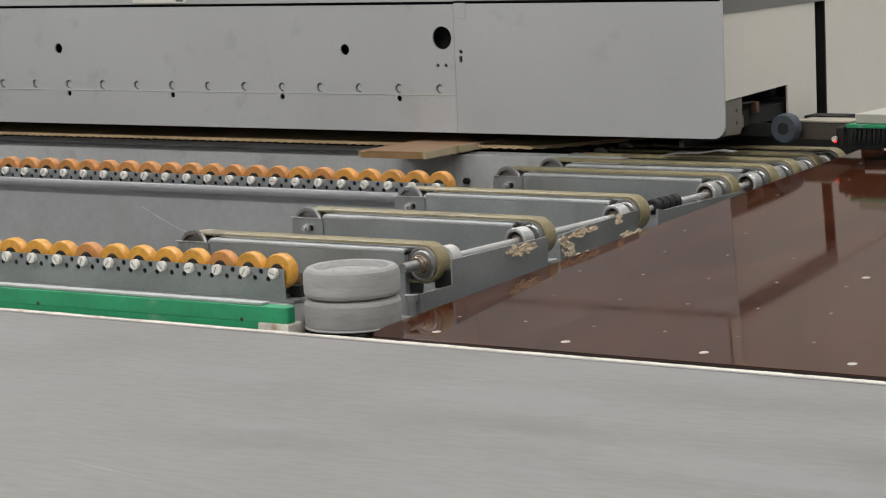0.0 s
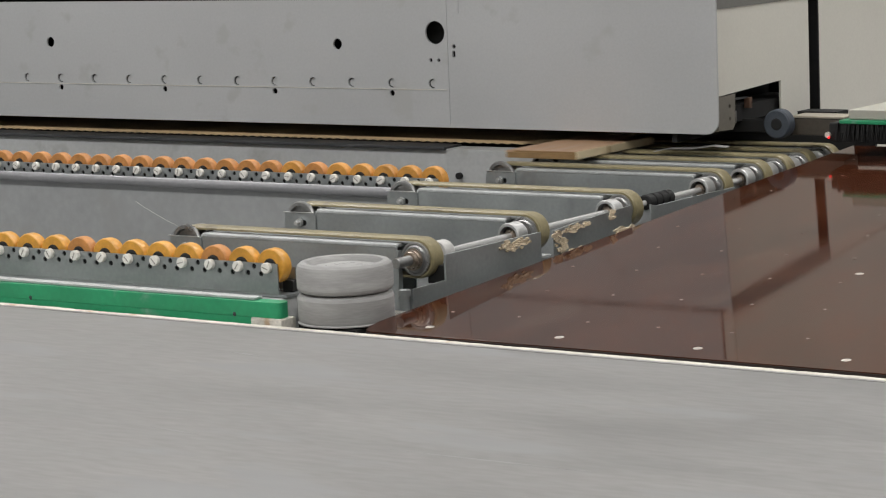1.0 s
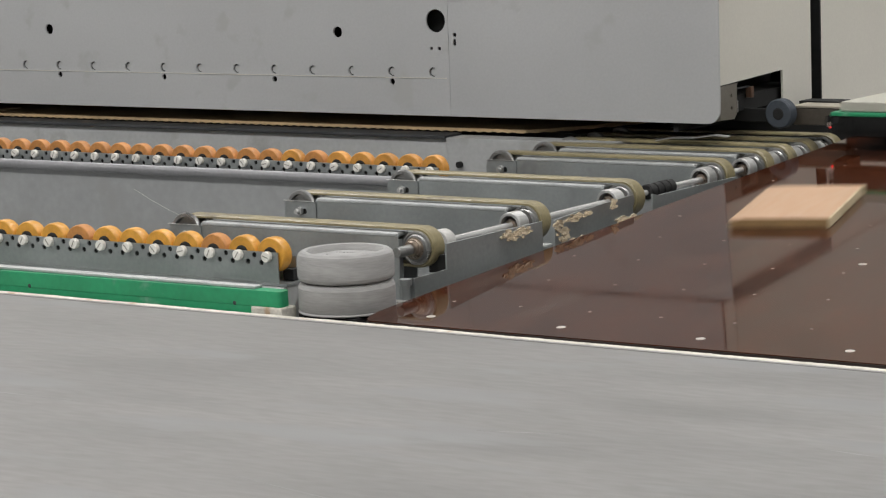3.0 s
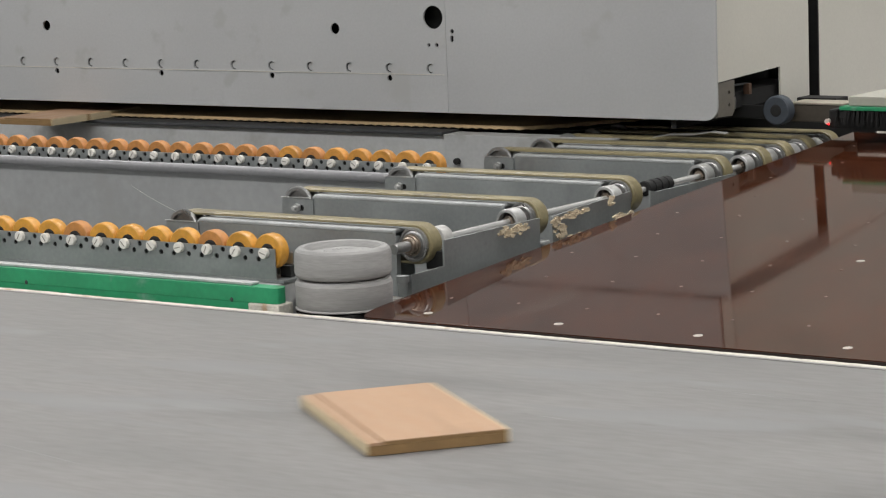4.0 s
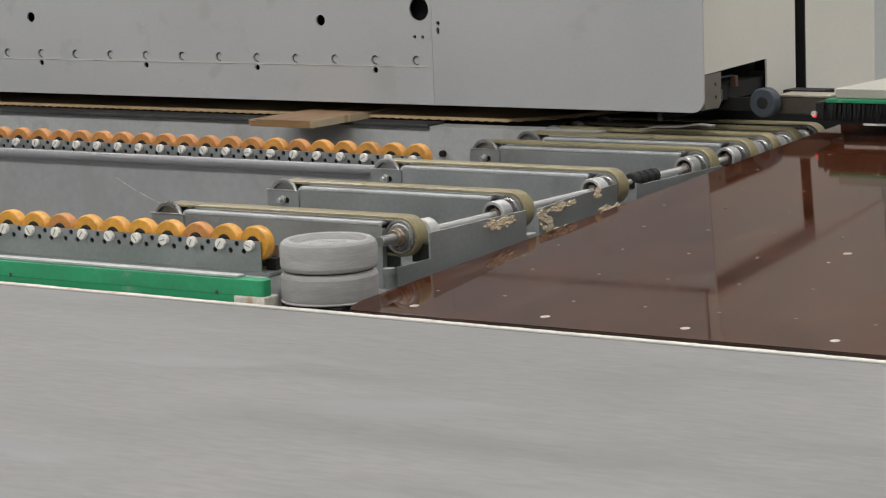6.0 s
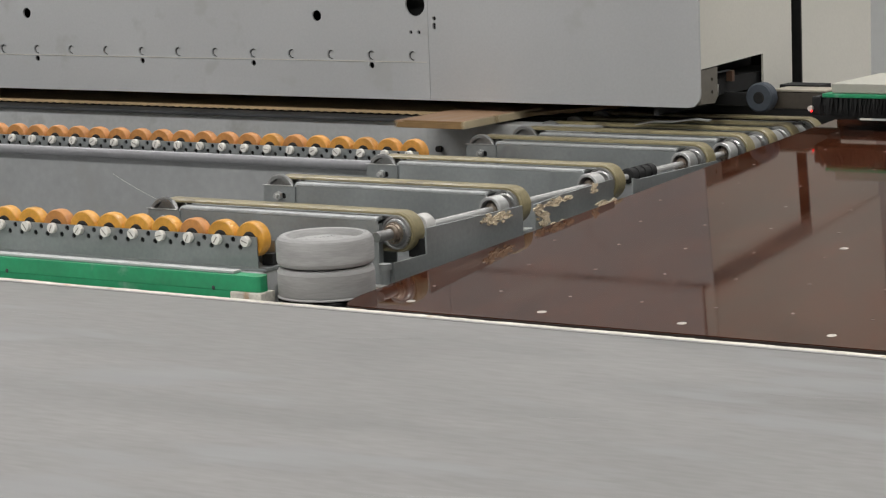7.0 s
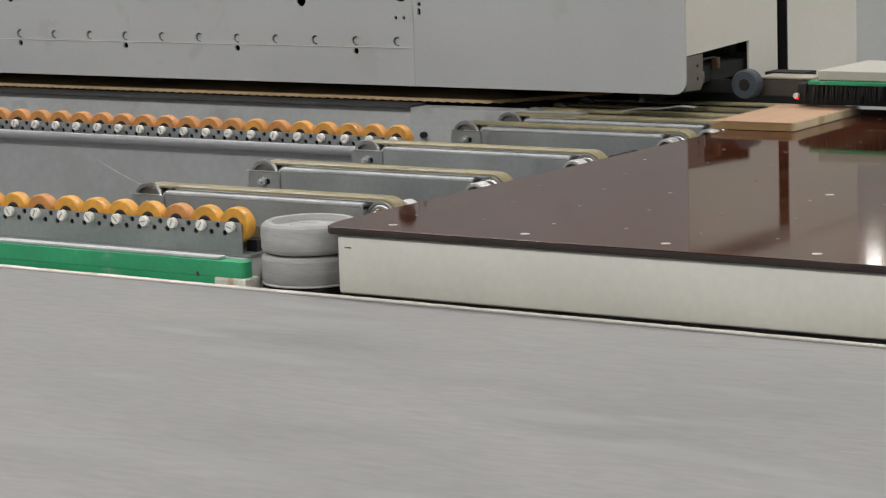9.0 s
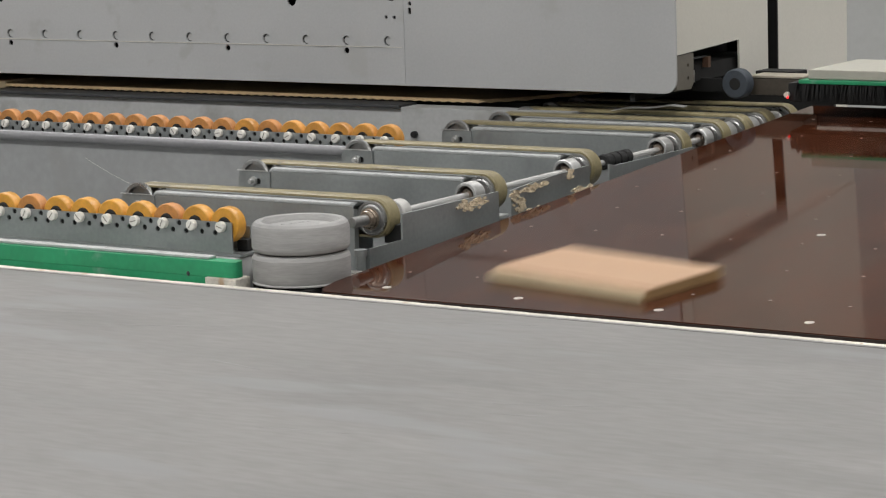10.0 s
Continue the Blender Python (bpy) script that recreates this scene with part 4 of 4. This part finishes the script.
def motions():
    # share of the full lift, second by second
    lift = [(0, 0), (1.94, 0), (2.0, 0.17), (2.1, 0.55), (2.2, 0.91), (2.28, 1), (2.5, 1), (2.58, 0.97), (2.7, 0.46), (2.8, 0.05), (2.87, 0), (5, 0),
            (8.53, 0), (8.6, 0.26), (8.7, 0.62), (8.8, 0.92), (8.9, 1), (9.1, 1), (9.2, 0.93), (9.3, 0.49), (9.4, 0.05), (9.47, 0), (10, 0)]
    walk(TABLE, [(t, pose(*HINGE, TILT * (1 - k))) for t, k in lift])
    walk(PUSHER, [(t, pose(0.9, 1.34 + dy, 0.95)) for t, dy in
                  [(0, 0), (2.55, 0), (2.62, -0.03), (2.7, -0.08), (2.9, -0.08), (3.0, -0.04), (3.2, 0), (6, 0), (9.1, 0), (9.2, -0.03), (9.3, -0.08), (9.5, -0.08), (9.6, -0.04), (9.8, 0), (10, 0)]])
    speed = 0.338
    run = radians(SKEW)
    walk(THE_BELT, [(t, pose(-speed * t * math.cos(run), -speed * t * math.sin(run), BELT_Z, 0, 0, SKEW)) for t in (0, 2.5, 5, 7.5, 10)])

    for tyre in TYRES:
        walk(tyre, [(i * 0.25, pose(0, 0, 0.8985 - 0.85, 0, 0, -75 * i)) for i in range(41)])

    def on_table(x, y, a, low):
        k = TILT * low
        return pose(x, y, PASS - math.tan(radians(k)) * (HINGE[1] - y) + 0.0005, k) @ pose(0, 0, 0, 0, 0, a)

    def on_belt(x, y, a):
        return pose(x, y, BELT_Z + 0.0005, 0, 0, a)
    z = PASS - 0.0010
    walk(BOARD_A, [(0, pose(-0.422, 1.278, z)), (1, pose(-0.084, 1.278, z)), (2, pose(0.260, 1.268, z)), (2.1, pose(0.292, 1.263, z, 0, 0, 0)),
                   (2.3, pose(0.355, 1.25, PASS + 0.0003, 0, 0, 0)), (2.5, on_table(0.425, 1.235, -1, 0)), (2.6, on_table(0.465, 1.21, 2, 0.06)), (2.7, on_table(0.529, 1.155, 4, 0.54)),
                   (2.8, on_table(0.545, 1.065, 7, 0.95)), (2.9, on_table(0.565, 0.935, 11, 1)), (3.0, on_table(0.588, 0.80, 15, 1)), (3.1, on_table(0.615, 0.645, 19, 1)),
                   (3.2, on_table(0.642, 0.49, 23, 1)), (3.3, on_table(0.67, 0.33, 27, 1)), (3.4, on_table(0.71, 0.165, 31, 1)), (3.5, pose(0.755, 0.01, BELT_Z + 0.004, 1.8, 0, 34)),
                   (3.6, on_belt(0.80, -0.15, 37)), (3.7, on_belt(0.838, -0.30, 38.5)), (3.8, on_belt(0.849, -0.430, 43.5)), (3.9, on_belt(0.836, -0.494, 49)), (4.0, on_belt(0.812, -0.526, 52)), (4.2, on_belt(0.751, -0.549, 54)),
                   (4.5, on_belt(0.643, -0.551, 55)), (5.0, on_belt(0.463, -0.551, 55)), (5.5, on_belt(0.287, -0.549, 55)), (6.0, on_belt(0.116, -0.547, 55)), (10, on_belt(-1.236, -0.532, 55))])
    walk(BOARD_B, [(0, pose(-1.130 - 4.5 * speed, 1.278, z)), (4.5, pose(-1.130, 1.278, z)), (7.5, pose(-0.108, 1.278, z)), (8.5, pose(0.219, 1.270, z)), (8.8, pose(0.318, 1.258, PASS + 0.0003, 0, 0, 0)),
                   (9.0, on_table(0.405, 1.236, 2, 0)), (9.1, on_table(0.443, 1.235, 2, 0)), (9.2, on_table(0.483, 1.21, 0, 0.08)), (9.3, on_table(0.519, 1.170, 1, 0.54)), (9.4, on_table(0.545, 1.055, 13, 0.95)),
                   (9.5, on_table(0.569, 0.921, 26.5, 1)), (9.6, on_table(0.590, 0.788, 38, 1)), (9.7, on_table(0.617, 0.634, 50, 1)), (9.8, on_table(0.643, 0.486, 61, 1)), (9.9, on_table(0.669, 0.335, 69, 1)), (10, on_table(0.698, 0.165, 77.5, 1))])
    walk(BOARD_C, [(0, pose(-1.124 - 11.0 * speed, 1.278, z)), (10, pose(-1.124 - 1.0 * speed, 1.278, z))])


motions()
